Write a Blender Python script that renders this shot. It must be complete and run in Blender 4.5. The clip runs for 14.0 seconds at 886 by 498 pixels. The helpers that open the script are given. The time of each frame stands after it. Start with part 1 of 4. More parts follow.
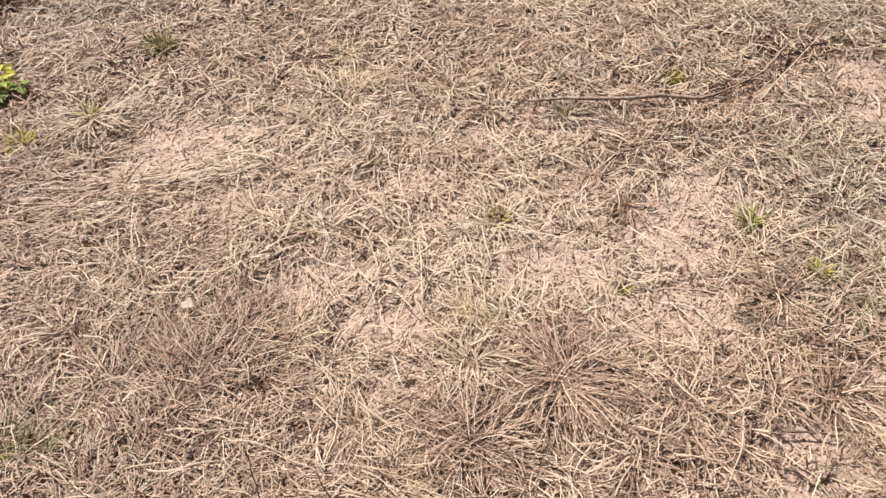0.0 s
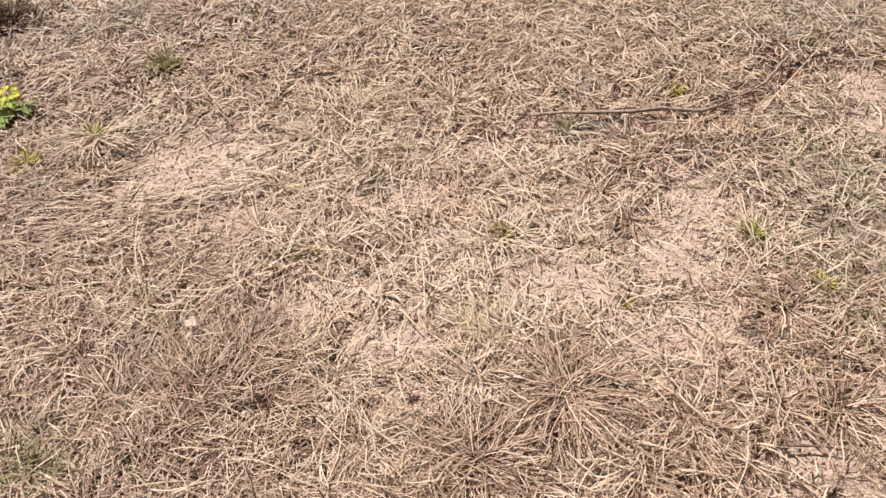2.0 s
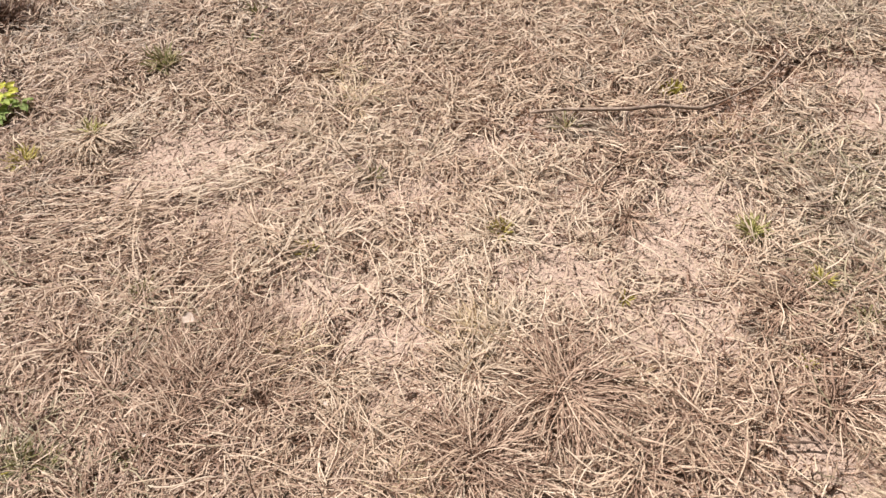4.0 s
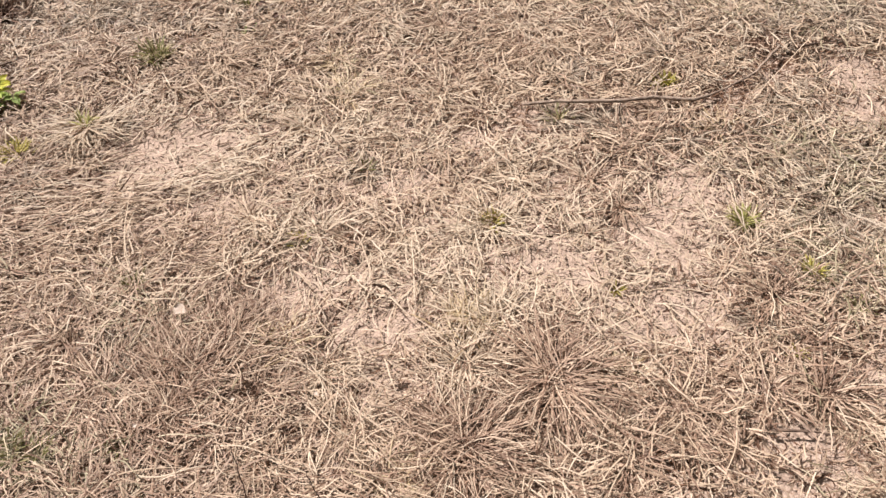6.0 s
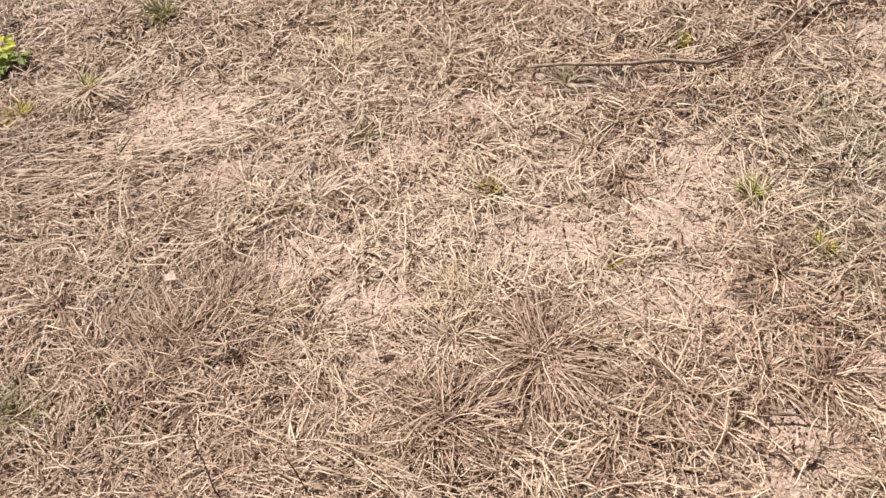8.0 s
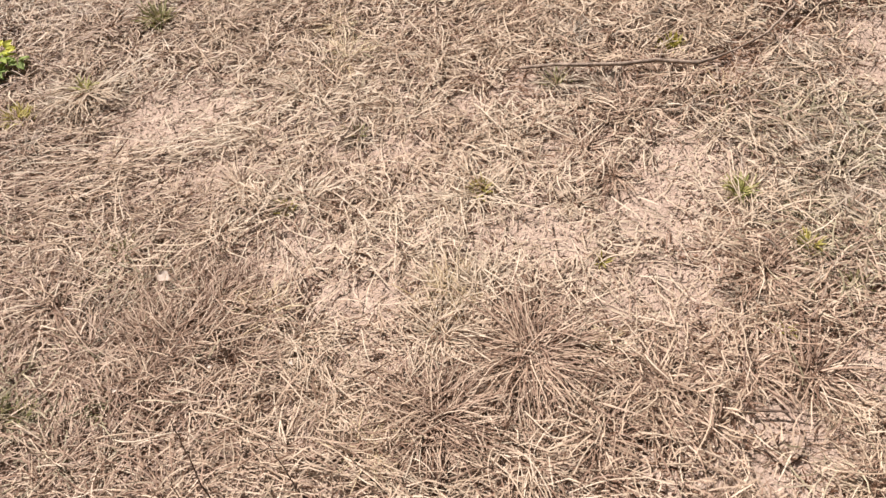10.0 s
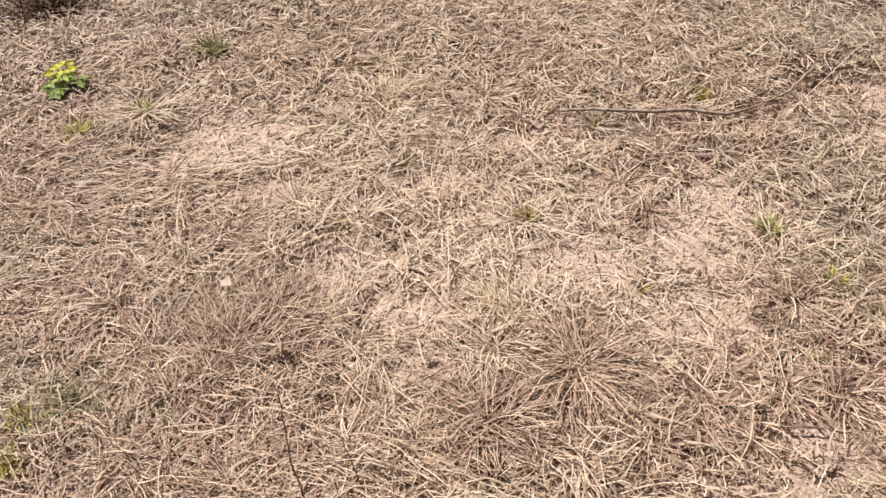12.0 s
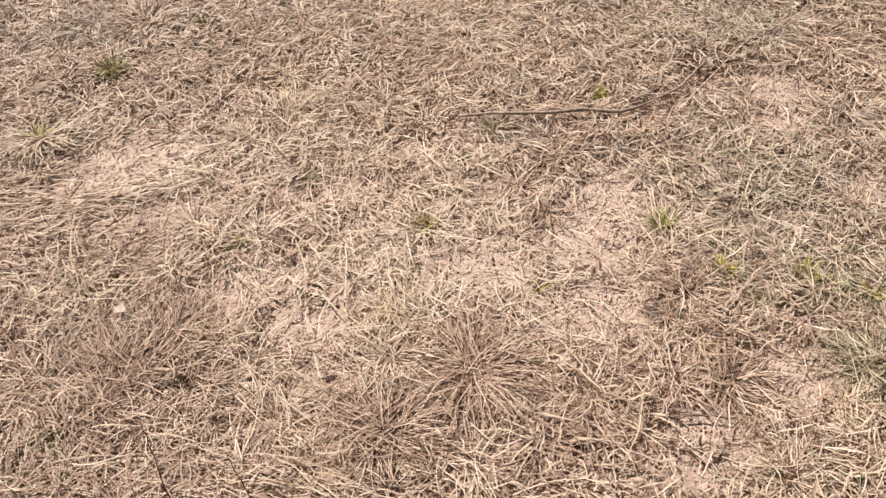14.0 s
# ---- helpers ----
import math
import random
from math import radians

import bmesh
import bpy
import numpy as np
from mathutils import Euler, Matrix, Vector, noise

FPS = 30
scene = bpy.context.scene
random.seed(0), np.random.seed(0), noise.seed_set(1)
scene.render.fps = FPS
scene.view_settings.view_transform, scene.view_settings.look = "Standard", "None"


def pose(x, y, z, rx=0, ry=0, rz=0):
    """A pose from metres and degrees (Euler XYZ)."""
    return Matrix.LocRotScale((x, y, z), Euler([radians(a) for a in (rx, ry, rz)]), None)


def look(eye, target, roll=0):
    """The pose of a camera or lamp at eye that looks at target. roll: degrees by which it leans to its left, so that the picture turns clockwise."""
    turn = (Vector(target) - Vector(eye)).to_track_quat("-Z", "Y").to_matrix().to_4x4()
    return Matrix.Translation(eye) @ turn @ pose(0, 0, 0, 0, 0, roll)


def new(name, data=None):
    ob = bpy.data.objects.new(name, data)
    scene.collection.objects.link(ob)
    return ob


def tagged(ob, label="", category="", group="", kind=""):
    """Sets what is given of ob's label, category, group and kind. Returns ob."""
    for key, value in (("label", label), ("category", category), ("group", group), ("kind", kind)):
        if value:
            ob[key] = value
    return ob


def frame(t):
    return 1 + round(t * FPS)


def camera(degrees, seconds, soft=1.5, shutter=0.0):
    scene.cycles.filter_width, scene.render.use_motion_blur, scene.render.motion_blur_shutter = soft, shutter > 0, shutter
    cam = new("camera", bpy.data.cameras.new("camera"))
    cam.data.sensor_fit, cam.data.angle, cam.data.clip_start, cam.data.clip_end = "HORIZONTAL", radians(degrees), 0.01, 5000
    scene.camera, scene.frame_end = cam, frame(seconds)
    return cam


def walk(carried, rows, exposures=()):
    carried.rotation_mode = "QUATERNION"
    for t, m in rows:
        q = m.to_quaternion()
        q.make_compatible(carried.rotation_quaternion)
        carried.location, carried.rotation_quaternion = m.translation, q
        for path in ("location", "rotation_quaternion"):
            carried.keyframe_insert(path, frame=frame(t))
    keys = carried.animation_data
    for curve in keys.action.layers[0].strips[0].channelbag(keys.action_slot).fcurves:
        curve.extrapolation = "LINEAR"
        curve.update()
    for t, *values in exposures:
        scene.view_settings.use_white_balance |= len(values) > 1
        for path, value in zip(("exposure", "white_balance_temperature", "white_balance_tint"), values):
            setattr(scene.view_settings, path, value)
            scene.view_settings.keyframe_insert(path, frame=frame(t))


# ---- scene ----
cam = camera(60.2, 14.0, soft=1.5)
PATH = [
    (0, (0.028, 0.077, 1.469), (0.01, 1.411, -0.021), -5.4),
    (0.5, (0.031, 0.075, 1.468), (0.011, 1.413, -0.018), -5.6),
    (1, (0.03, 0.071, 1.477), (0.006, 1.424, 0.005), -5.9),
    (1.5, (0.037, 0.076, 1.477), (0.007, 1.437, 0.012), -6.3),
    (2, (0.038, 0.082, 1.477), (0.007, 1.439, 0.009), -6.4),
    (2.5, (0.034, 0.085, 1.474), (0.001, 1.442, 0.005), -6.5),
    (3, (0.032, 0.086, 1.468), (0.001, 1.443, -0.001), -6.4),
    (5.5, (0.047, 0.064, 1.468), (0.023, 1.423, 0.001), -6.1),
    (6, (0.052, 0.065, 1.456), (0.029, 1.418, -0.017), -6.2),
    (6.5, (0.071, 0.076, 1.44), (0.044, 1.391, -0.068), -6.2),
    (7, (0.108, 0.09, 1.441), (0.043, 1.379, -0.087), -7.5),
    (7.5, (0.16, 0.108, 1.436), (0.051, 1.387, -0.097), -8.6),
    (8, (0.164, 0.111, 1.43), (0.031, 1.386, -0.105), -9.2),
    (8.2, (0.185, 0.11, 1.432), (0.047, 1.388, -0.101), -9.3),
    (10.5, (0.203, 0.087, 1.436), (0.043, 1.368, -0.091), -10.5),
    (11, (0.171, 0.07, 1.444), (-0.062, 1.37, -0.058), -12.0),
    (11.5, (0.09, 0.019, 1.461), (-0.116, 1.372, 0.002), -9.5),
    (12, (0.026, -0.055, 1.468), (-0.061, 1.34, 0.038), -4.8),
    (12.5, (0.019, -0.083, 1.48), (-0.006, 1.34, 0.075), -2.0),
    (13, (0.089, -0.073, 1.474), (0.062, 1.351, 0.069), -2.3),
    (13.5, (0.148, -0.06, 1.47), (0.138, 1.347, 0.048), -4.2),
    (14, (0.187, -0.055, 1.469), (0.207, 1.345, 0.041), -5.1),
]
walk(cam, [(t, look(eye, target, roll)) for t, eye, target, roll in PATH])

# ---- light ----
SUN_TURN, SUN_HEIGHT = -48.0, 55.0      # degrees: clockwise from +y, above the horizon
world = bpy.data.worlds.new("sky")
scene.world = world
world.use_nodes = True
wn = world.node_tree
sky = wn.nodes.new("ShaderNodeTexSky")
sky.sky_type, sky.sun_disc = "NISHITA", False
sky.sun_elevation, sky.sun_rotation = radians(SUN_HEIGHT), radians(SUN_TURN)
sky.dust_density = 6.0
haze = wn.nodes.new("ShaderNodeHueSaturation")
haze.inputs["Saturation"].default_value = 0.06
wn.links.new(sky.outputs[0], haze.inputs["Color"])
wn.links.new(haze.outputs[0], wn.nodes["Background"].inputs[0])
wn.nodes["Background"].inputs[1].default_value = 0.028
sun = new("sun", bpy.data.lights.new("sun", "SUN"))
sun.data.energy, sun.data.angle, sun.data.color = 5.0, radians(1.2), (1.0, 0.975, 0.95)
toward = Vector((math.sin(radians(SUN_TURN)) * math.cos(radians(SUN_HEIGHT)), math.cos(radians(SUN_TURN)) * math.cos(radians(SUN_HEIGHT)), math.sin(radians(SUN_HEIGHT))))
sun.matrix_world = look(toward * 20, (0, 0, 0))
scene.view_settings.exposure = 0.87

# ---- materials ----


class Nodes:
    """A material's node tree, with short ways to add nodes."""

    def __init__(self, name):
        self.mat = bpy.data.materials.new(name)
        self.mat.use_nodes = True
        self.tree = self.mat.node_tree
        self.bsdf = self.tree.nodes["Principled BSDF"]
        self.out = self.tree.nodes["Material Output"]

    def add(self, kind, **values):
        node = self.tree.nodes.new(kind)
        for key, value in values.items():
            node.inputs[key.replace("_", " ")].default_value = value
        return node

    def link(self, a, b):
        self.tree.links.new(a, b)

    def math(self, op, a, b=0.0):
        node = self.tree.nodes.new("ShaderNodeMath")
        node.operation = op
        for k, v in enumerate((a, b)):
            if isinstance(v, (int, float)):
                node.inputs[k].default_value = v
            else:
                self.link(v, node.inputs[k])
        return node.outputs[0]

    def ramp(self, fac, stops):
        node = self.tree.nodes.new("ShaderNodeValToRGB")
        el = node.color_ramp.elements
        while len(el) < len(stops):
            el.new(0.5)
        for e, (at, col) in zip(el, stops):
            e.position, e.color = at, (*col, 1)
        self.link(fac, node.inputs[0])
        return node.outputs[0]

    def mix(self, fac, a, b, mode="MIX"):
        node = self.tree.nodes.new("ShaderNodeMix")
        node.data_type, node.blend_type = "RGBA", mode
        if isinstance(fac, (int, float)):
            node.inputs[0].default_value = fac
        else:
            self.link(fac, node.inputs[0])
        for k, v in ((6, a), (7, b)):
            if isinstance(v, tuple):
                node.inputs[k].default_value = (*v, 1)
            else:
                self.link(v, node.inputs[k])
        return node.outputs[2]

    def place(self):
        return self.tree.nodes.new("ShaderNodeTexCoord").outputs["Object"]

    def noise(self, scale, detail=3.0, rough=0.55):
        node = self.add("ShaderNodeTexNoise", Scale=scale, Detail=detail, Roughness=rough)
        self.link(self.tree.nodes.new("ShaderNodeNewGeometry").outputs["Position"], node.inputs["Vector"])
        return node.outputs["Fac"]

    def bump(self, height, strength, distance):
        node = self.add("ShaderNodeBump", Strength=strength, Distance=distance)
        self.link(height, node.inputs["Height"])
        self.link(node.outputs[0], self.bsdf.inputs["Normal"])


def blade_material(name, stops, thin=0.12, rough=0.55):
    """Dry or living grass: each blade has its own tone, mottled along its length; thin blades let some light through."""
    n = Nodes(name)
    island = n.tree.nodes.new("ShaderNodeNewGeometry").outputs["Random Per Island"]
    own = n.tree.nodes.new("ShaderNodeObjectInfo").outputs["Random"]
    pick = n.math("FRACT", n.math("ADD", island, own))
    tone = n.ramp(pick, stops)
    mott = n.noise(90.0, 3.0, 0.6)
    tone = n.mix(n.math("MULTIPLY", mott, 0.35), tone, n.mix(0.5, tone, (0.22, 0.135, 0.09)))
    n.link(tone, n.bsdf.inputs["Base Color"])
    n.bsdf.inputs["Roughness"].default_value = rough
    n.bsdf.inputs["Specular IOR Level"].default_value = 0.25
    n.bump(n.noise(700.0, 2.0), 0.25, 0.001)
    trans = n.tree.nodes.new("ShaderNodeBsdfTranslucent")
    n.link(tone, trans.inputs[0])
    both = n.tree.nodes.new("ShaderNodeMixShader")
    both.inputs[0].default_value = thin
    n.link(n.bsdf.outputs[0], both.inputs[1])
    n.link(trans.outputs[0], both.inputs[2])
    n.link(both.outputs[0], n.out.inputs[0])
    return n.mat


BLADE = {
    "pale": blade_material("pale_straw", ((0.0, (0.42, 0.306, 0.215)), (0.45, (0.49, 0.375, 0.277)), (1.0, (0.545, 0.434, 0.328)))),
    "straw": blade_material("straw", ((0.0, (0.22, 0.14, 0.095)), (0.3, (0.42, 0.303, 0.213)), (0.75, (0.52, 0.388, 0.284)), (1.0, (0.58, 0.45, 0.337)))),
    "brown": blade_material("brown_straw", ((0.0, (0.14, 0.077, 0.052)), (0.35, (0.29, 0.184, 0.13)), (0.75, (0.43, 0.302, 0.218)), (1.0, (0.56, 0.418, 0.312)))),
    # lowest litter: the shade between blades is put into its dark colour
    "rotted": blade_material("gap_shade_straw", ((0.0, (0.062, 0.026, 0.014)), (0.6, (0.13, 0.064, 0.037)), (1.0, (0.27, 0.165, 0.108)))),
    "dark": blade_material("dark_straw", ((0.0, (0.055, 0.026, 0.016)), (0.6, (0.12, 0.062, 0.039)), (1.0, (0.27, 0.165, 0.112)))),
    "grey": blade_material("grey_straw", ((0.0, (0.12, 0.083, 0.06)), (0.4, (0.30, 0.230, 0.172)), (0.8, (0.45, 0.358, 0.275)), (1.0, (0.57, 0.46, 0.355)))),
    "yellow": blade_material("yellow_straw", ((0.0, (0.34, 0.24, 0.13)), (0.5, (0.52, 0.395, 0.25)), (1.0, (0.61, 0.48, 0.33)))),
    "olive": blade_material("olive_straw", ((0.0, (0.12, 0.10, 0.055)), (0.35, (0.28, 0.237, 0.148)), (0.7, (0.43, 0.348, 0.235)), (1.0, (0.55, 0.44, 0.32)))),
    "green": blade_material("green_blade", ((0.0, (0.15, 0.145, 0.052)), (0.6, (0.26, 0.245, 0.10)), (1.0, (0.45, 0.375, 0.215))), 0.3),
    "bright_green": blade_material("bright_green_blade", ((0.0, (0.26, 0.26, 0.075)), (0.6, (0.39, 0.37, 0.125)), (1.0, (0.52, 0.44, 0.22))), 0.3),
    "yellow_green": blade_material("yellow_green_blade", ((0.0, (0.28, 0.245, 0.045)), (0.6, (0.42, 0.36, 0.075)), (1.0, (0.54, 0.44, 0.18))), 0.3),
}


def soil_material():
    n = Nodes("dry_soil")
    big, mid, fine = n.noise(2.2, 4.0), n.noise(17.0, 5.0, 0.65), n.noise(160.0, 4.0, 0.7)
    tone = n.ramp(mid, ((0.3, (0.32, 0.217, 0.167)), (0.5, (0.45, 0.323, 0.256)), (0.7, (0.54, 0.402, 0.326))))
    tone = n.mix(n.math("MULTIPLY", big, 0.45), tone, (0.40, 0.268, 0.212))
    tone = n.mix(0.55, tone, n.ramp(fine, ((0.3, (0.22, 0.145, 0.104)), (0.55, (0.45, 0.328, 0.259)), (0.75, (0.58, 0.442, 0.36)))))
    # farther off the soil is grown over with dry turf, its tones lowered for the shade among blades
    turf = n.mix(n.noise(9.0, 6.0, 0.7), (0.13, 0.083, 0.055), (0.31, 0.228, 0.165))
    turf = n.mix(0.5, turf, n.ramp(n.noise(70.0, 4.0, 0.7), ((0.35, (0.08, 0.05, 0.034)), (0.65, (0.35, 0.262, 0.19)))))
    spot = n.tree.nodes.new("ShaderNodeVectorMath")
    spot.operation = "DISTANCE"
    n.link(n.tree.nodes.new("ShaderNodeNewGeometry").outputs["Position"], spot.inputs[0])
    spot.inputs[1].default_value = (0.05, 1.8, 0.0)
    grown = n.tree.nodes.new("ShaderNodeMapRange")
    grown.interpolation_type = "SMOOTHSTEP"
    grown.inputs["From Min"].default_value, grown.inputs["From Max"].default_value = 1.4, 2.3
    n.link(n.math("ADD", spot.outputs["Value"], n.math("MULTIPLY", n.math("SUBTRACT", big, 0.5), 1.2)), grown.inputs["Value"])
    tone = n.mix(grown.outputs["Result"], tone, turf)
    n.link(tone, n.bsdf.inputs["Base Color"])
    n.bsdf.inputs["Roughness"].default_value = 0.95
    n.bsdf.inputs["Specular IOR Level"].default_value = 0.15
    n.bump(n.math("ADD", n.noise(60.0, 5.0, 0.7), n.math("MULTIPLY", fine, 0.6)), 0.9, 0.012)
    return n.mat


def bark_material(name, light, dark):
    n = Nodes(name)
    tone = n.ramp(n.noise(55.0, 5.0, 0.7), ((0.35, dark), (0.6, light)))
    n.link(tone, n.bsdf.inputs["Base Color"])
    n.bsdf.inputs["Roughness"].default_value = 0.85
    n.bump(n.noise(230.0, 4.0, 0.7), 0.7, 0.003)
    return n.mat


def leaf_material(name, light, dark, thin=0.38):
    n = Nodes(name)
    tone = n.ramp(n.noise(45.0, 4.0, 0.6), ((0.35, dark), (0.62, light)))
    n.link(tone, n.bsdf.inputs["Base Color"])
    n.bsdf.inputs["Roughness"].default_value = 0.7
    n.bsdf.inputs["Specular IOR Level"].default_value = 0.2
    n.bump(n.noise(300.0, 3.0), 0.3, 0.001)
    trans = n.tree.nodes.new("ShaderNodeBsdfTranslucent")
    n.link(tone, trans.inputs[0])
    both = n.tree.nodes.new("ShaderNodeMixShader")
    both.inputs[0].default_value = thin
    n.link(n.bsdf.outputs[0], both.inputs[1])
    n.link(trans.outputs[0], both.inputs[2])
    n.link(both.outputs[0], n.out.inputs[0])
    return n.mat


SOIL = soil_material()
BARK = bark_material("weathered_bark", (0.34, 0.25, 0.19), (0.12, 0.075, 0.055))
DARK_BARK = bark_material("dark_bark", (0.16, 0.10, 0.07), (0.07, 0.042, 0.03))
LEAF_GREEN = leaf_material("weed_green", (0.33, 0.39, 0.14), (0.22, 0.29, 0.09))
LEAF_YELLOW = leaf_material("weed_yellow", (0.56, 0.52, 0.09), (0.38, 0.40, 0.08))
LEAF_LIME = leaf_material("weed_lime", (0.42, 0.46, 0.12), (0.28, 0.34, 0.09))
LEAF_PALE = leaf_material("bleached_leaf", (0.56, 0.45, 0.38), (0.36, 0.27, 0.21), 0.15)
LEAF_DARK = leaf_material("rotted_leaf", (0.15, 0.08, 0.055), (0.06, 0.035, 0.03), 0.1)

# ---- the ground's form ----


def lattice(x, y, size, seed):
    """Smooth random heights, -1 to 1, on a square lattice of that size."""
    u, v = x / size, y / size
    i, j = np.floor(u), np.floor(v)
    f, g = u - i, v - j
    f, g = f * f * (3 - 2 * f), g * g * (3 - 2 * g)

    def corner(a, b):
        h = np.sin(a * 127.1 + b * 311.7 + seed * 74.7) * 43758.5453
        return 2 * (h - np.floor(h)) - 1

    return (corner(i, j) * (1 - f) + corner(i + 1, j) * f) * (1 - g) + (corner(i, j + 1) * (1 - f) + corner(i + 1, j + 1) * f) * g


BARE = np.array([
    (-0.76, 1.945, 0.17, 0.12), (-0.82, 1.87, 0.12, 0.09), (0.68, 1.49, 0.11, 0.11), (0.73, 1.56, 0.06, 0.09), (-0.15, 1.174, 0.09, 0.06),
    (0.55, 1.13, 0.12, 0.08), (0.157, 1.82, 0.09, 0.05), (-0.40, 1.264, 0.07, 0.06), (0.73, 0.79, 0.07, 0.045), (1.346, 1.954, 0.10, 0.08),
    (-0.138, 1.0, 0.07, 0.05), (0.57, 1.35, 0.12, 0.10), (-0.08, 1.67, 0.10, 0.06),
    (0.29, 1.326, 0.11, 0.08), (-0.26, 1.357, 0.09, 0.06), (0.945, 0.868, 0.12, 0.085), (1.124, 1.357, 0.065, 0.05), (0.67, 0.68, 0.045, 0.03),
    (-0.55, 1.62, 0.10, 0.06), (0.42, 1.60, 0.09, 0.06), (1.383, 1.456, 0.07, 0.05), (0.80, 0.70, 0.042, 0.03), (1.28, 1.78, 0.09, 0.06),
])


def bare(x, y):
    """How bare the soil is, 0 to 1."""
    total = np.zeros_like(x)
    for cx, cy, rx, ry in BARE:
        total = np.maximum(total, np.exp(-((x - cx) / rx / 1.3) ** 2 - ((y - cy) / ry / 1.3) ** 2))
    ragged = 1 + 0.5 * lattice(x, y, 0.05, 21)
    return np.clip(1.4 * total * ragged, 0, 1)


def ground_height(x, y):
    near = np.exp(-((x / 6) ** 2 + ((y - 1.7) / 6) ** 2))
    return (0.010 * lattice(x, y, 0.55, 1) + near * (0.005 * lattice(x, y, 0.11, 2) + 0.003 * lattice(x, y, 0.045, 3) + 0.0016 * lattice(x, y, 0.021, 4))
            - 0.006 * bare(x, y))


def mesh_from(name, verts, faces, material, smooth=True):
    """A mesh from arrays of places and of quads."""
    me = bpy.data.meshes.new(name)
    me.vertices.add(len(verts))
    me.vertices.foreach_set("co", np.asarray(verts, np.float32).ravel())
    me.loops.add(faces.size)
    me.loops.foreach_set("vertex_index", faces.astype(np.int32).ravel())
    me.polygons.add(len(faces))
    me.polygons.foreach_set("loop_start", np.arange(0, faces.size, faces.shape[1], dtype=np.int32))
    me.polygons.foreach_set("use_smooth", np.full(len(faces), smooth))
    me.materials.append(material)
    me.update(calc_edges=True)
    return me


def grid_axis(lo, hi, step, reach):
    """Even steps from lo to hi, then ever wider ones out to reach."""
    mid = np.arange(lo, hi + step / 2, step)
    far = step * np.cumsum(1.28 ** np.arange(1, 40))
    far = far[far < reach]
    return np.concatenate([lo - far[::-1], mid, hi + far])


gx, gy = grid_axis(-2.1, 2.2, 0.015, 900), grid_axis(0.2, 3.6, 0.015, 900)
xx, yy = np.meshgrid(gx, gy)
index = np.arange(xx.size).reshape(xx.shape)
quads = np.stack([index[:-1, :-1], index[:-1, 1:], index[1:, 1:], index[1:, :-1]], -1).reshape(-1, 4)
ground = tagged(new("ground", mesh_from("ground", np.stack([xx, yy, ground_height(xx, yy)], -1).reshape(-1, 3), quads, SOIL)),
                "dry pinkish-tan bare soil, crumbly, under dead grass", "ground", kind="structure")

# ---- blades ----
rng = np.random.default_rng(7)


def ribbons(base, az, el, bend, droop, length, width, seg=4, vee=True, lift=0.002, twist=None, settle=True, tip=0.25, wave=0.15):
    """Grass blades as arrays of places and quads. Each starts at base, sets out at az and el (radians), sags by droop and turns by bend on its way;
    it is folded along its midrib where vee is set."""
    n = len(length)
    p = base.astype(float).copy()
    profile = np.interp(np.linspace(0, 1, seg + 1), (0, 0.3, 0.75, 1), (0.85, 1.0, max(0.85, tip), tip))
    width = width * (0.92 + 0.21 * np.clip(base[:, 1] - 0.95, -0.2, 2.0))     # the far side grows a coarser grass
    sway, phase = rng.normal(0, wave, n), rng.uniform(0, 2 * math.pi, n)
    if twist is None:
        twist = rng.normal(0, 0.5, n)
    rows = []
    for k in range(seg + 1):
        s = k / seg
        e, a = el - droop * s, az + bend * s + sway * np.sin(5.5 * s + phase)
        side = np.stack([-np.sin(a), np.cos(a), np.zeros(n)], -1)
        up = np.stack([-np.sin(e) * np.cos(a), -np.sin(e) * np.sin(a), np.cos(e)], -1)
        tw = twist * (0.4 + s)
        across = side * np.cos(tw)[:, None] + up * np.sin(tw)[:, None]
        over = up * np.cos(tw)[:, None] - side * np.sin(tw)[:, None]
        half = (width * profile[k] / 2)[:, None]
        if vee:
            rows.append(np.stack([p - across * half, p + over * half * 0.7, p + across * half], 1))
        else:
            rows.append(np.stack([p - across * half, p + across * half], 1))
        step = (length / seg)[:, None]
        p = p + step * np.stack([np.cos(e) * np.cos(a), np.cos(e) * np.sin(a), np.sin(e)], -1)
        if settle:
            p[:, 2] = np.maximum(p[:, 2], ground_height(p[:, 0], p[:, 1]) + lift)
    wide = 3 if vee else 2
    verts = np.stack(rows, 1).reshape(-1, 3)
    one = []
    for k in range(seg):
        for j in range(wide - 1):
            i = k * wide + j
            one.append((i, i + 1, i + 1 + wide, i + wide))
    faces = (np.arange(n) * (seg + 1) * wide)[:, None, None] + np.array(one)[None]
    return verts, faces.reshape(-1, 4)


def beyond(x, y):
    """Metres outside the stretch of close-grown grass, which widens away from its near end."""
    return np.maximum.reduce([np.abs(x - 0.05) - 0.80 - 0.46 * np.clip(y, 0.45, 3.3), 0.45 - y, y - 3.3, np.zeros_like(x)])


def scatter(per_metre, x0, x1, y0, y1):
    """Places for that many pieces on a square metre; they thin out beyond the close-grown stretch, with a ragged edge."""
    count = int(per_metre * (x1 - x0) * (y1 - y0))
    x, y = rng.uniform(x0, x1, count), rng.uniform(y0, y1, count)
    reach = 0.40 * (1 + 0.7 * lattice(x, y, 0.4, 31))
    keep = rng.random(count) < np.exp(-(beyond(x, y) / reach) ** 2)
    return x[keep], y[keep]


def on_ground(x, y, rise=0.0):
    return np.stack([x, y, ground_height(x, y) + rise], -1)


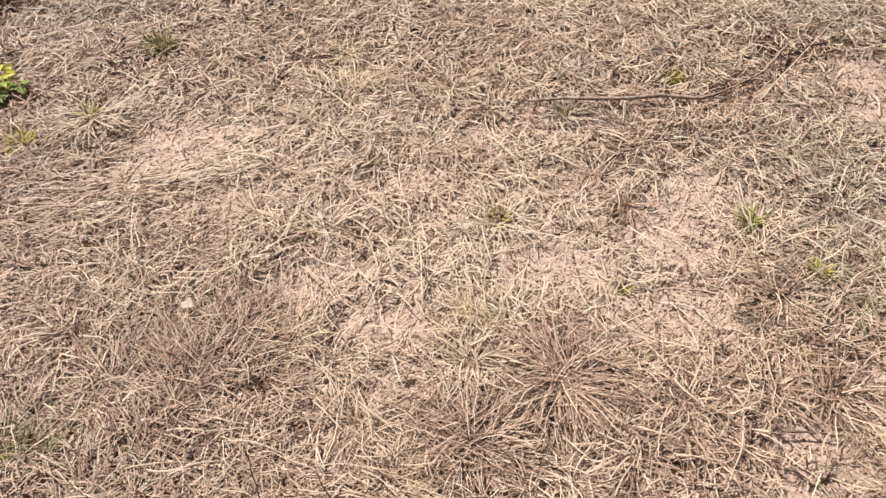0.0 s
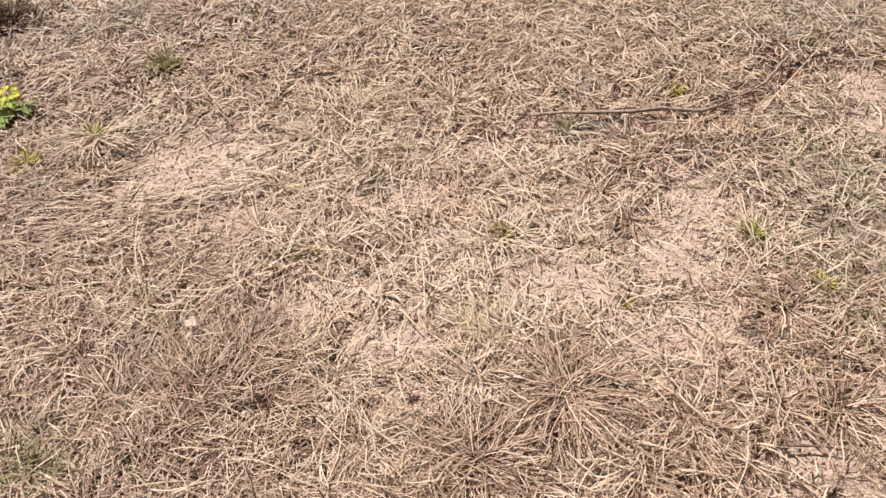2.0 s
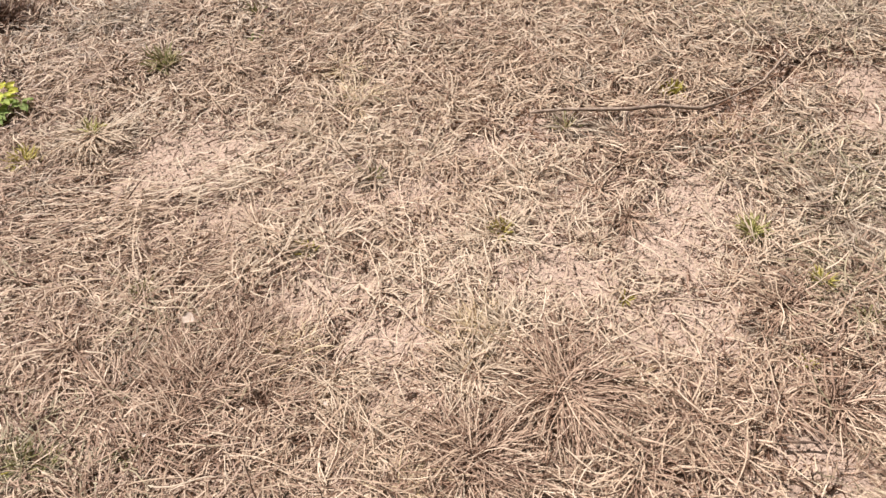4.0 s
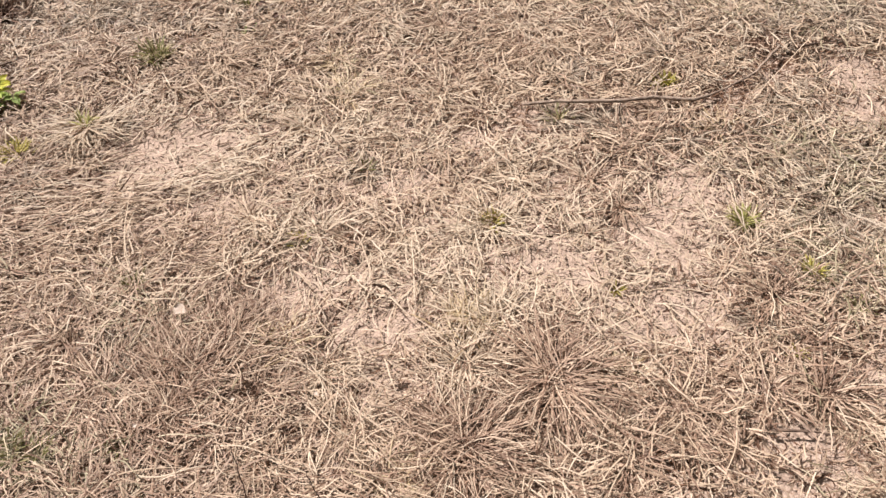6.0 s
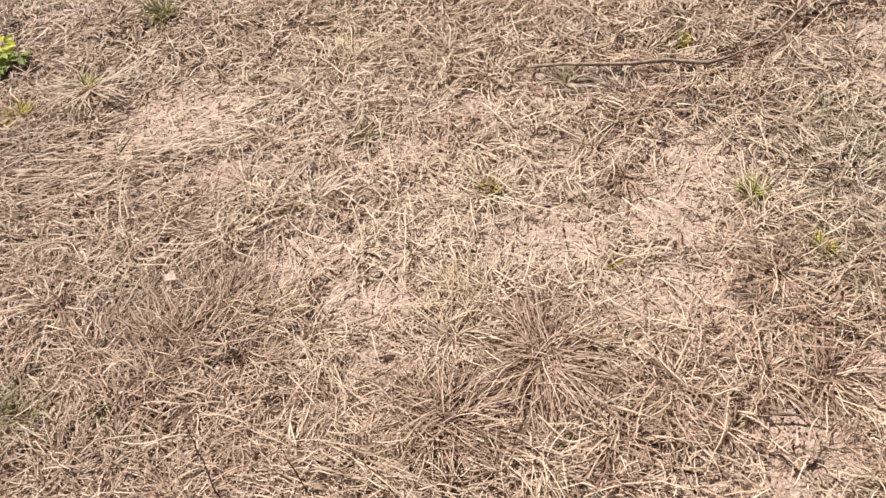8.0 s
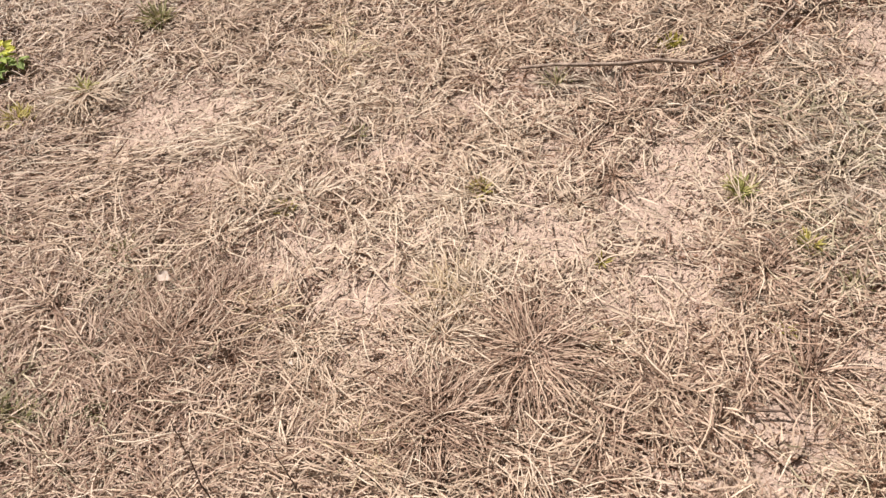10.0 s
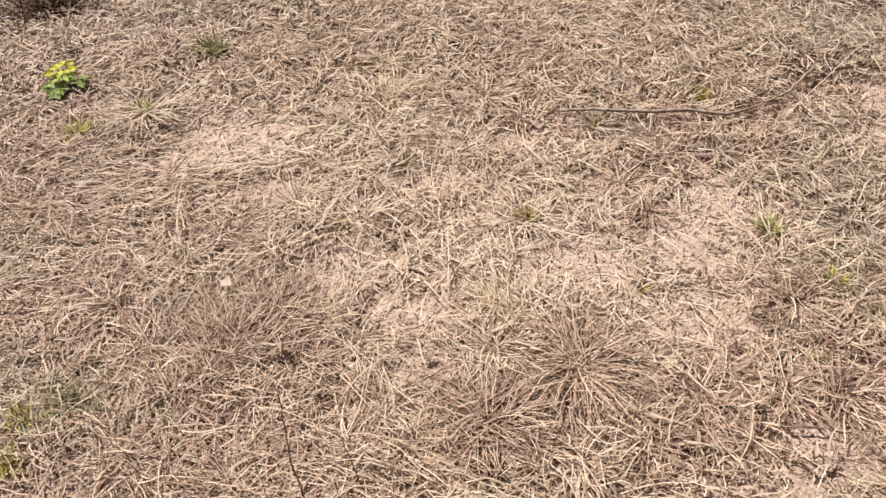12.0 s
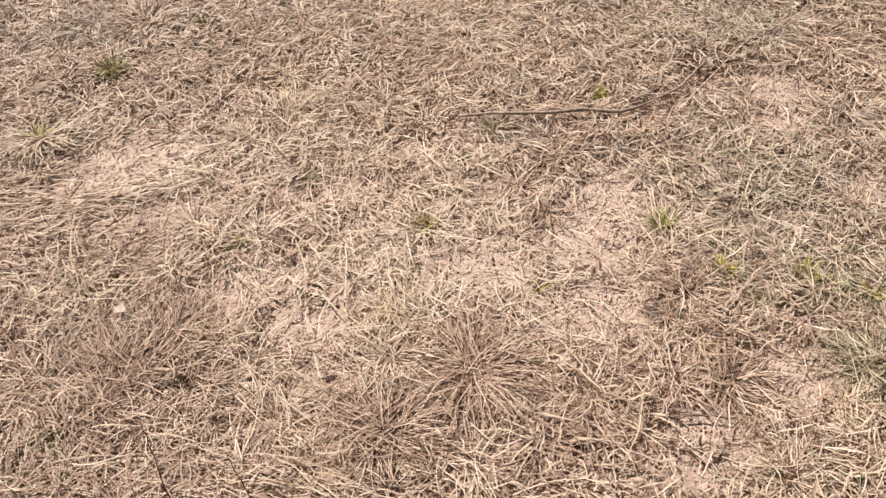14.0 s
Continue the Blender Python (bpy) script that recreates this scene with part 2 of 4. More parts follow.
def flow(x, y, az):
    """Turns blades along the way in which the grass lies matted."""
    for cx, cy, rx, ry, way, hold in ((-0.98, 1.72, 0.40, 0.20, 4, 0.85), (-0.72, 1.93, 0.28, 0.14, 14, 0.8), (-0.55, 1.15, 0.18, 0.2, 62, 0.7),
                                      (-1.3, 1.3, 0.3, 0.2, 8, 0.5), (-0.15, 0.72, 0.4, 0.1, -12, 0.5)):
        w = np.exp(-((x - cx) / rx) ** 2 - ((y - cy) / ry) ** 2) * hold
        pull = rng.random(len(x)) < w
        turned = radians(way) + rng.normal(0, 0.22, len(x)) + np.where(rng.random(len(x)) < 0.5, 0, math.pi)
        az = np.where(pull, turned, az)
    return az


def stuff(name, arrays, material, label, category):
    return tagged(new(name, mesh_from(name, arrays[0], arrays[1], material)), label, category, kind="stuff")


def pale_zone(x, y):
    """Where the cover is thin and bleached."""
    total = np.zeros_like(x)
    for cx, cy, rx, ry in ((-0.75, 1.90, 0.40, 0.22), (0.05, 1.35, 0.40, 0.28), (0.50, 1.30, 0.35, 0.28), (-0.2, 1.85, 0.5, 0.2), (0.75, 1.5, 0.15, 0.15)):
        total += np.exp(-((x - cx) / rx) ** 2 - ((y - cy) / ry) ** 2)
    return np.clip(total, 0, 1.5)


def kind_of(x, y):
    """Which old grass grows where: 0 straw, 1 brown, 2 grey, 3 pale, 4 olive."""
    v = lattice(x, y, 0.35, 11) + 0.5 * lattice(x, y, 0.13, 12)

    def spot(cx, cy, rx, ry):
        return np.exp(-((x - cx) / rx) ** 2 - ((y - cy) / ry) ** 2)

    pale = pale_zone(x, y)
    brown = (1.3 * spot(-0.78, 0.95, 0.55, 0.34) + 0.6 * spot(-1.7, 2.4, 0.5, 0.7) + spot(-1.25, 1.75, 0.22, 0.3) + 0.8 * spot(0.95, 0.98, 0.3, 0.25) + 0.7 * spot(0.3, 0.85, 0.35, 0.16)
             + 0.25 * spot(0.2, 2.5, 0.9, 0.35) + 0.7 * spot(0.75, 1.78, 0.35, 0.13))
    grey = (0.7 * spot(1.15, 1.6, 0.38, 0.42) + spot(1.3, 2.5, 0.6, 0.35) + 0.6 * spot(-1.1, 2.75, 0.8, 0.25) + 0.6 * spot(1.35, 1.2, 0.3, 0.35))
    out = np.where(v + 1.3 * pale - 0.8 * brown > 0.55, 3, 0)
    out = np.where(rng.random(len(x)) < 0.20 - 0.15 * pale, 1, out)
    out = np.where(rng.random(len(x)) < 0.9 * brown, 1, out)
    out = np.where(rng.random(len(x)) < 0.75 * grey, 2, out)
    olive = np.maximum.reduce([0.55 * spot(-1.00, 0.91, 0.3, 0.16), 0.6 * spot(-1.33, 1.39, 0.16, 0.16), 0.35 * spot(-0.75, 1.25, 0.08, 0.1), 0.6 * spot(1.13, 0.88, 0.16, 0.16), 0.5 * spot(1.14, 1.17, 0.3, 0.14), 0.3 * spot(1.14, 1.57, 0.25, 0.2), 0.35 * spot(1.53, 2.33, 0.4, 0.2), 0.3 * spot(1.05, 2.42, 0.3, 0.12), 0.4 * spot(-1.63, 2.07, 0.12, 0.1), 0.35 * spot(-0.22, 2.17, 0.1, 0.1), 0.4 * spot(0.89, 0.64, 0.15, 0.08)])
    out = np.where(rng.random(len(x)) < 0.75 * olive, 4, out)
    return out


KINDS = ("straw", "brown", "grey", "pale", "olive")
CLEAR = []      # places of tufts, twigs and leaves, which lie clear of the litter


def layer(name, label, category, x, y, keep_bare, make, clump=0.4):
    """A scattered layer of dead grass in small clumps, split by the kind that grows there."""
    keep = rng.random(len(x)) > keep_bare * bare(x, y)
    keep &= rng.random(len(x)) < 0.70 + clump * (lattice(x, y, 0.036, 41) + 0.6 * lattice(x, y, 0.10, 42))
    for cx, cy, r in CLEAR:
        keep &= (x - cx) ** 2 + (y - cy) ** 2 > (r * rng.uniform(0.5, 1.0, len(x))) ** 2
    x, y = x[keep], y[keep]
    which = kind_of(x, y)
    for k, kind in enumerate(KINDS):
        m = which == k
        if m.sum():
            stuff(name, make(x[m], y[m]), BLADE[kind], label.replace("KIND", kind), category)


GAP = 0.105     # metres between the crowns of neighbouring small tufts


def crown_of(i, j):
    """The crown of the small tuft in that cell of the sward: its place, its reach and its lean."""
    def chance(k):
        h = np.sin(i * 269.5 + j * 183.3 + k * 57.31) * 24634.6345
        return h - np.floor(h)

    return (i + 0.1 + 0.8 * chance(1)) * GAP, (j + 0.1 + 0.8 * chance(2)) * GAP, 0.032 + 0.10 * chance(3) ** 2.2, 2 * math.pi * chance(4)


def away(x, y):
    """The way from the nearest crown, in radians: old blades lie as they fell from it."""
    i0, j0 = np.floor(x / GAP), np.floor(y / GAP)
    best, way = np.full(len(x), 9.0), np.zeros(len(x))
    for di in (-1, 0, 1):
        for dj in (-1, 0, 1):
            cx, cy, reach, _ = crown_of(i0 + di, j0 + dj)
            far = np.hypot(x - cx, y - cy) / (reach + 0.03)
            nearer = far < best
            best, way = np.where(nearer, far, best), np.where(nearer, np.arctan2(y - cy, x - cx), way)
    return way


def lie(x, y, stray):
    """The way in which fallen blades lie: mostly away from the nearest crown, some anyhow."""
    n = len(x)
    az = away(x, y) + rng.normal(0, 0.45, n) + np.where(rng.random(n) < 0.3, math.pi, 0)
    az = np.where(rng.random(n) < stray, rng.uniform(0, 2 * math.pi, n), az)
    return flow(x, y, az)


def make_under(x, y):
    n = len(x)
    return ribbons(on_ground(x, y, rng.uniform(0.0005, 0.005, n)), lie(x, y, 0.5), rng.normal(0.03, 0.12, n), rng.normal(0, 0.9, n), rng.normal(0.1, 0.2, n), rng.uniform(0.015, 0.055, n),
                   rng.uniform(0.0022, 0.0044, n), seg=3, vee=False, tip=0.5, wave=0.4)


def make_thatch(x, y):
    n = len(x)
    length = rng.uniform(0.03, 0.10, n) * (1 - 0.28 * np.clip(y - 1.5, 0, 1))
    return ribbons(on_ground(x, y, rng.uniform(0.003, 0.028, n)), lie(x, y, 0.35), rng.normal(0.16, 0.2, n), rng.normal(0, 0.5, n), rng.normal(0.4, 0.35, n), length,
                   rng.uniform(0.0022, 0.0037, n), seg=4, vee=False, lift=0.004, tip=0.5, wave=0.28)


def make_chaff(x, y):
    n = len(x)
    return ribbons(on_ground(x, y, rng.uniform(0.001, 0.007, n)), lie(x, y, 0.5), rng.normal(0.05, 0.25, n), rng.normal(0, 1.0, n), rng.normal(0.1, 0.3, n),
                   rng.uniform(0.010, 0.036, n), rng.uniform(0.0017, 0.0030, n), seg=2, vee=False, lift=0.0015, tip=0.6, wave=0.4)


def make_straws(x, y):
    n = len(x)
    length = rng.uniform(0.05, 0.15, n)
    return ribbons(on_ground(x, y, rng.uniform(0.012, 0.034, n)), lie(x, y, 0.6), rng.normal(0.12, 0.10, n), rng.normal(0, 0.4, n), rng.normal(0.24, 0.14, n), length,
                   rng.uniform(0.0022, 0.0034, n), seg=5, vee=False, lift=0.007, tip=0.5, wave=0.22)


def make_tufts(x, y):
    """Small tufts: the blades spring from the crown of their cell, rise a little and lie down outward."""
    each = 58
    cx, cy, reach, lean = crown_of(np.floor(x / GAP), np.floor(y / GAP))
    many = np.repeat(np.arange(len(x)), each)
    n = len(many)
    many = many[rng.random(n) < np.clip(0.12 + 7.0 * reach[many], 0, 1) * ((1 - 0.45 * np.clip(pale_zone(cx, cy), 0, 1)) * (1 - 0.8 * bare(cx, cy)))[many]]
    n = len(many)
    az = rng.uniform(0, 2 * math.pi, n)
    az = np.where(rng.random(n) < 0.55, lean[many] + rng.normal(0, 0.8, n), az)
    root = np.abs(rng.normal(0, 0.22, n)) * reach[many]
    bx, by = cx[many] + root * np.cos(az) + rng.normal(0, 0.004, n), cy[many] + root * np.sin(az) + rng.normal(0, 0.004, n)
    el = rng.uniform(0.12, 0.95, n) ** 1.3
    return ribbons(on_ground(bx, by), az, el, rng.normal(0, 0.4, n), el * rng.uniform(0.8, 1.7, n) + 0.05, reach[many] * rng.uniform(0.5, 1.35, n) * (1 - 0.25 * np.clip(cy - 1.5, 0, 1))[many],
                   rng.uniform(0.0021, 0.0034, n), seg=4, vee=False, lift=0.005, tip=0.35, wave=0.3)


def thick(x, y):
    """Keeps the places where the old grass lies thick."""
    heap = np.zeros_like(x)
    for cx, cy, rx, ry in ((-0.85, 0.9, 0.75, 0.36), (-0.2, 0.72, 0.6, 0.2), (0.15, 0.88, 0.3, 0.2), (0.85, 1.1, 0.35, 0.25), (1.15, 1.6, 0.4, 0.45), (0.6, 1.78, 0.4, 0.2),
                           (-1.2, 1.7, 0.3, 0.35), (-0.5, 2.6, 1.2, 0.35), (0.9, 2.4, 0.7, 0.35), (0.9, 0.75, 0.3, 0.15)):
        heap = np.maximum(heap, np.exp(-((x - cx) / rx) ** 2 - ((y - cy) / ry) ** 2))
    keep = rng.random(len(x)) < heap * 0.8
    return x[keep], y[keep]


def crowns(x0, x1, y0, y1):
    """One place in each cell of the sward; they thin out beyond the close-grown stretch."""
    i, j = np.meshgrid(np.arange(math.floor(x0 / GAP), math.ceil(x1 / GAP)), np.arange(math.floor(y0 / GAP), math.ceil(y1 / GAP)))
    x, y = (i.ravel() + 0.5) * GAP, (j.ravel() + 0.5) * GAP
    keep = rng.random(len(x)) < np.exp(-(beyond(x, y) / 0.35) ** 2)
    return x[keep], y[keep]


# ---- things ----


def thing(name, x, y, label, category, group=""):
    ob = new(name)
    ob.location = (x, y, float(ground_height(np.array([x]), np.array([y]))[0]))
    return tagged(ob, label, category, group)


def child(name, me, parent, label="", kind=""):
    """Links a mesh given in world places under a thing."""
    ob = new(name, me)
    ob.parent = parent
    ob.matrix_parent_inverse = Matrix.Translation(-Vector(parent.location))
    return tagged(ob, label, kind=kind)


WORD = {"pale": "pale bleached", "straw": "straw-coloured", "brown": "brown weathered", "dark": "dark brown rotted", "grey": "grey-green withered",
        "yellow": "yellowish dry", "olive": "olive half-dry"}
HABIT = {0: (0.12, 0.6, "flattened, spreading"), 1: (0.10, 0.62, "dense radiating"), 2: (0.25, 0.85, "tall leaning")}


def tussock(x, y, spread, blades, kind, facing=0, fan=360, habit=0):
    """A bunch of dead grass: a crown of short stubs, a mass of blades and the long ones that stand clear of it."""
    lo, hi, word = HABIT[habit]
    bunch = thing("grass_tussock", x, y, f"{word} tussock of {WORD[kind]} dead grass blades", "grass tussock", "tussocks in the dry grass")

    CLEAR.append((x, y, (0.75 if blades >= 250 else 0.5 if blades >= 60 else 0.35) * spread))

    def spray(n, reach, root, low, high, width, seg=5):
        az = radians(facing) + radians(fan) * rng.uniform(-0.5, 0.5, n)
        stray = rng.random(n) < 0.25
        az = np.where(stray, rng.uniform(0, 2 * math.pi, n), az)
        r = np.abs(rng.normal(0, root, n))
        a = rng.uniform(0, 2 * math.pi, n)
        el = rng.uniform(low, high, n)
        return ribbons(on_ground(x + r * np.cos(a), y + r * np.sin(a)), az, el, rng.normal(0, 0.36, n), el * rng.uniform(0.5, 1.2, n) + 0.06, reach, width, seg, wave=0.2)

    root = min(0.045, 0.10 * spread + 0.0001 * blades) * (2.0 if habit == 2 else 1.0)
    n = int(blades * 1.7)
    body = spray(n, spread * rng.uniform(0.45, 1.15, n), root, lo, hi, rng.uniform(0.0022, 0.0037, n))
    child("dead_foliage", mesh_from("dead_foliage", *body, BLADE[kind]), bunch, kind="stuff")
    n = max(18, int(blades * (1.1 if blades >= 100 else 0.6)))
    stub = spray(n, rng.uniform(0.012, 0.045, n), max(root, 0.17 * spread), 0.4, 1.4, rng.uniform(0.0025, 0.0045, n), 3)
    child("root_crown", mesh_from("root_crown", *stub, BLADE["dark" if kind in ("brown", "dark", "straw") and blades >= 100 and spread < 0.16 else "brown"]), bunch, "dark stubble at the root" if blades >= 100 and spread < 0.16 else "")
    for k in range(min(24, max(8, blades // 6))):
        one = spray(1, spread * rng.uniform(0.85, 1.3, 1), root, lo, hi, rng.uniform(0.0020, 0.0031, 1), 6)
        child("long_blade", mesh_from("long_blade", *one, BLADE["pale" if rng.random() < (0.12 if kind == "dark" else 0.4) else kind]), bunch)
    return bunch


def green_tuft(x, y, spread, blades, tint):
    word = {"green": "dull green", "bright_green": "bright green", "yellow_green": "yellowish green"}[tint]
    tuft = thing("green_grass_tuft", x, y, f"small {word} living grass tuft among dead straw", "grass tuft", "living tufts")
    CLEAR.append((x, y, spread * 0.8))
    for k in range(int(blades * 2)):
        r, a = abs(rng.normal(0, 0.24)) * spread, rng.uniform(0, 2 * math.pi)
        el = rng.uniform(0.5, 1.45, 1)
        one = ribbons(on_ground(np.array([x + r * math.cos(a)]), np.array([y + r * math.sin(a)])), np.array([a + rng.normal(0, 0.5)]), el, rng.normal(0, 0.3, 1),
                      rng.uniform(0.3, 1.1, 1), 0.016 + spread * rng.uniform(0.4, 0.9, 1), rng.uniform(0.0028, 0.0046, 1), 4)
        child("blade", mesh_from("blade", *one, BLADE[tint]), tuft)
    return tuft


def dark_clump(x, y, rx, ry, blades, tall):
    """A dense heap of dark grass with a few pale stems standing in it."""
    heap = thing("dark_grass_clump", x, y, "dense dark brown clump of grass with pale stems", "grass clump", "rotted clumps")
    for k in range(3):
        CLEAR.append((x + (k - 1) * 0.6 * rx, y, 1.2 * ry))
    r, a = np.abs(rng.normal(0, 0.62, blades)), rng.uniform(0, 2 * math.pi, blades)
    base = on_ground(x + rx * r * np.cos(a), y + ry * r * np.sin(a))
    mass = ribbons(base, rng.uniform(0, 2 * math.pi, blades), rng.uniform(0.1, 1.0, blades), rng.normal(0, 0.6, blades), rng.uniform(0, 0.9, blades), tall * rng.uniform(0.4, 1.0, blades),
                   rng.uniform(0.003, 0.005, blades), seg=3, vee=False, tip=0.5)
    child("dead_foliage", mesh_from("dead_foliage", *mass, BLADE["dark"]), heap, kind="stuff")
    for k in range(max(3, blades // 90)):
        one = ribbons(on_ground(np.array([x + rx * rng.uniform(-0.8, 0.8)]), np.array([y + ry * rng.uniform(-0.8, 0.8)])), rng.uniform(0, 2 * math.pi, 1), rng.uniform(0.5, 1.3, 1), rng.normal(0, 0.4, 1),
                      rng.uniform(0.1, 0.6, 1), np.array([tall * rng.uniform(0.9, 1.5)]), np.array([0.003]), 5)
        child("stem", mesh_from("stem", *one, BLADE["straw"]), heap, "pale dry stem")
    return heap


def straw(x0, y0, x1, y1):
    """One loose dry straw between two places on the ground."""
    n, span = 1, math.hypot(x1 - x0, y1 - y0)
    wide = rng.uniform(0.0024, 0.0036, 1)
    bend = rng.normal(0, 0.22, 1)
    az = math.atan2(y1 - y0, x1 - x0) - bend / 2
    ob = new("straw", mesh_from("straw", *ribbons(on_ground(np.array([x0]), np.array([y0]), 0.034), np.atleast_1d(az), np.array([0.16]), bend, np.array([0.30]),
                                                    np.array([span * 1.02]), wide, 6, lift=0.026), BLADE["pale" if rng.random() < 0.6 else "straw"]))
    return tagged(ob, "single long pale dry straw lying on dead grass", "straw", "loose straws")


def rod(points, radii, sides=7, wobble=0.12):
    """A tapered, slightly knobbly rod along places, as arrays of places and quads."""
    pts = [Vector(p) for p in points]
    rings = []
    for i, p in enumerate(pts):
        along = (pts[min(i + 1, len(pts) - 1)] - pts[max(i - 1, 0)]).normalized()
        u = along.cross(Vector((0, 0, 1))).normalized()
        v = u.cross(along)
        rings.append([p + (u * math.cos(t) + v * math.sin(t)) * radii[i] * (1 + rng.normal(0, wobble)) for t in np.linspace(0, 2 * math.pi, sides, endpoint=False)])
    verts = [c for ring in rings for c in ring] + [pts[0], pts[-1]]
    faces = [(i * sides + j, i * sides + (j + 1) % sides, (i + 1) * sides + (j + 1) % sides, (i + 1) * sides + j) for i in range(len(pts) - 1) for j in range(sides)]
    last = (len(pts) - 1) * sides
    for j in range(0, sides, 1):
        faces.append((len(verts) - 2, (j + 1) % sides, j, j))
        faces.append((len(verts) - 1, last + j, last + (j + 1) % sides, last + (j + 1) % sides))
    return np.array([tuple(c) for c in verts]), faces


def rod_mesh(name, points, radii, material, sides=7, wobble=0.12):
    verts, faces = rod(points, radii, sides, wobble)
    me = bpy.data.meshes.new(name)
    me.from_pydata([tuple(v) for v in verts], [], [tuple(dict.fromkeys(f)) for f in faces])
    me.materials.append(material)
    for poly in me.polygons:
        poly.use_smooth = True
    return me


def along(points, rise, steps=5):
    """Finer places along a line on the ground, gently uneven, at that rise or at one for each place."""
    rise = np.interp(np.arange(steps * (len(points) - 1) + 1) / steps, np.arange(len(points)), np.broadcast_to(rise, len(points)))
    out = []
    for (ax, ay), (bx, by) in zip(points[:-1], points[1:]):
        for k in range(steps):
            s = k / steps
            out.append((ax + (bx - ax) * s, ay + (by - ay) * s))
    out.append(points[-1])
    xs, ys = np.array([p[0] for p in out]), np.array([p[1] for p in out])
    zs = 0.010 * lattice(xs, ys, 0.55, 1) + rise
    return [(float(x + rng.normal(0, 0.0008)), float(y + rng.normal(0, 0.0008)), float(z)) for x, y, z in zip(xs, ys, zs)]


def twig(name, points, thick, material, label, rise=0.014, category="twig"):
    line = along(points, rise)
    return tagged(new(name, rod_mesh(name, line, np.linspace(thick, thick * 0.55, len(line)), material)), label, category)


def blade_leaf(name, length, wide, material, cup=0.3, curl=0.3, seg=7):
    """An oval leaf along +x from its stalk, cupped and curled."""
    verts, faces = [], []
    for i in range(seg + 1):
        s = i / seg
        half = wide / 2 * math.sin(math.pi * min(1, 0.04 + 0.96 * s) ** 0.8) * (1 + 0.16 * math.sin(9 * s + length * 400))
        for j, t in enumerate((-1, -0.5, 0, 0.5, 1)):
            verts.append((length * s, t * half, cup * wide * t * t * 0.5 - curl * length * s * s * 0.5 + rng.normal(0, 0.02) * wide))
    for i in range(seg):
        for j in range(4):
            a = i * 5 + j
            faces.append((a, a + 1, a + 6, a + 5))
    return mesh_from(name, np.array(verts), np.array(faces), material)

# tussocks: x, y, spread, blades, kind, facing, fan, habit
tussock(0.043, 0.832, 0.150, 300, "brown", 100, 300, 0)
tussock(0.253, 0.972, 0.165, 330, "brown", 235, 300, 0)
tussock(0.052, 1.028, 0.140, 70, "pale", 0, 360, 0)
tussock(0.813, 0.887, 0.109, 130, "brown", 0, 360, 0)
tussock(0.844, 0.811, 0.074, 70, "straw", 270, 200, 0)
tussock(0.845, 0.642, 0.094, 110, "straw", 90, 300, 0)
tussock(1.150, 0.884, 0.135, 170, "olive", 0, 360, 0)
tussock(-1.624, 2.063, 0.088, 60, "olive", 0, 360, 0)
tussock(0.073, 2.062, 0.127, 34, "pale", 0, 360, 0)
tussock(-0.350, 1.948, 0.111, 40, "pale", 180, 220, 0)
tussock(-0.276, 2.294, 0.098, 45, "yellow", 0, 360, 0)
tussock(-1.064, 2.065, 0.173, 90, "pale", 270, 220, 0)
tussock(-0.766, 1.364, 0.129, 45, "pale", 90, 260, 1)
tussock(-0.893, 1.211, 0.130, 45, "brown", 190, 260, 0)
tussock(-0.586, 1.066, 0.135, 240, "brown", 65, 200, 2)
tussock(-0.493, 1.166, 0.130, 220, "brown", 60, 200, 2)
tussock(-0.416, 1.004, 0.117, 150, "brown", 20, 300, 0)
tussock(-0.170, 1.735, 0.091, 50, "grey", 0, 360, 0)
tussock(0.408, 1.873, 0.092, 60, "grey", 0, 360, 0)
tussock(0.472, 2.088, 0.089, 60, "grey", 0, 360, 0)
tussock(1.074, 1.895, 0.090, 60, "grey", 0, 360, 0)
tussock(0.817, 1.389, 0.105, 50, "straw", 0, 360, 0)
tussock(0.169, 1.474, 0.128, 55, "pale", 0, 360, 0)
tussock(-1.262, 1.956, 0.123, 60, "straw", 0, 360, 0)
tussock(0.508, 1.488, 0.091, 60, "brown", 180, 250, 0)
tussock(0.401, 1.403, 0.075, 22, "pale", 0, 360, 0)
tussock(-0.064, 1.459, 0.090, 30, "pale", 270, 70, 0)
tussock(0.084, 1.134, 0.100, 60, "yellow", 90, 120, 2)
tussock(0.150, 1.165, 0.085, 50, "pale", 95, 150, 2)
tussock(-0.10, 0.775, 0.10, 60, "yellow", 20, 200, 0)
tussock(1.035, 0.80, 0.075, 60, "yellow", -30, 220, 0)
tussock(0.41, 0.98, 0.06, 40, "yellow", 100, 240, 0)
tussock(-0.22, 2.10, 0.12, 55, "yellow", 80, 200, 0)
tussock(0.55, 1.825, 0.075, 80, "grey", 0, 360, 0)
tussock(0.74, 1.735, 0.08, 70, "grey", 0, 360, 0)
tussock(0.37, 0.69, 0.08, 80, "brown", 60, 260, 0)
tussock(1.13, 2.17, 0.09, 110, "dark", 0, 360, 0)
tussock(0.793, 1.143, 0.112, 130, "brown", 0, 360, 0)
tussock(0.733, 1.084, 0.060, 60, "grey", 0, 360, 0)
tussock(0.930, 1.204, 0.072, 50, "olive", 0, 360, 0)
tussock(0.981, 1.537, 0.087, 60, "grey", 0, 360, 0)
tussock(1.091, 1.510, 0.086, 60, "olive", 0, 360, 0)
tussock(1.066, 1.317, 0.081, 60, "grey", 0, 360, 0)
tussock(0.939, 1.333, 0.082, 55, "olive", 0, 360, 0)
tussock(-0.350, 1.479, 0.059, 40, "olive", 0, 360, 0)
tussock(-0.222, 1.463, 0.094, 70, "brown", 0, 360, 0)
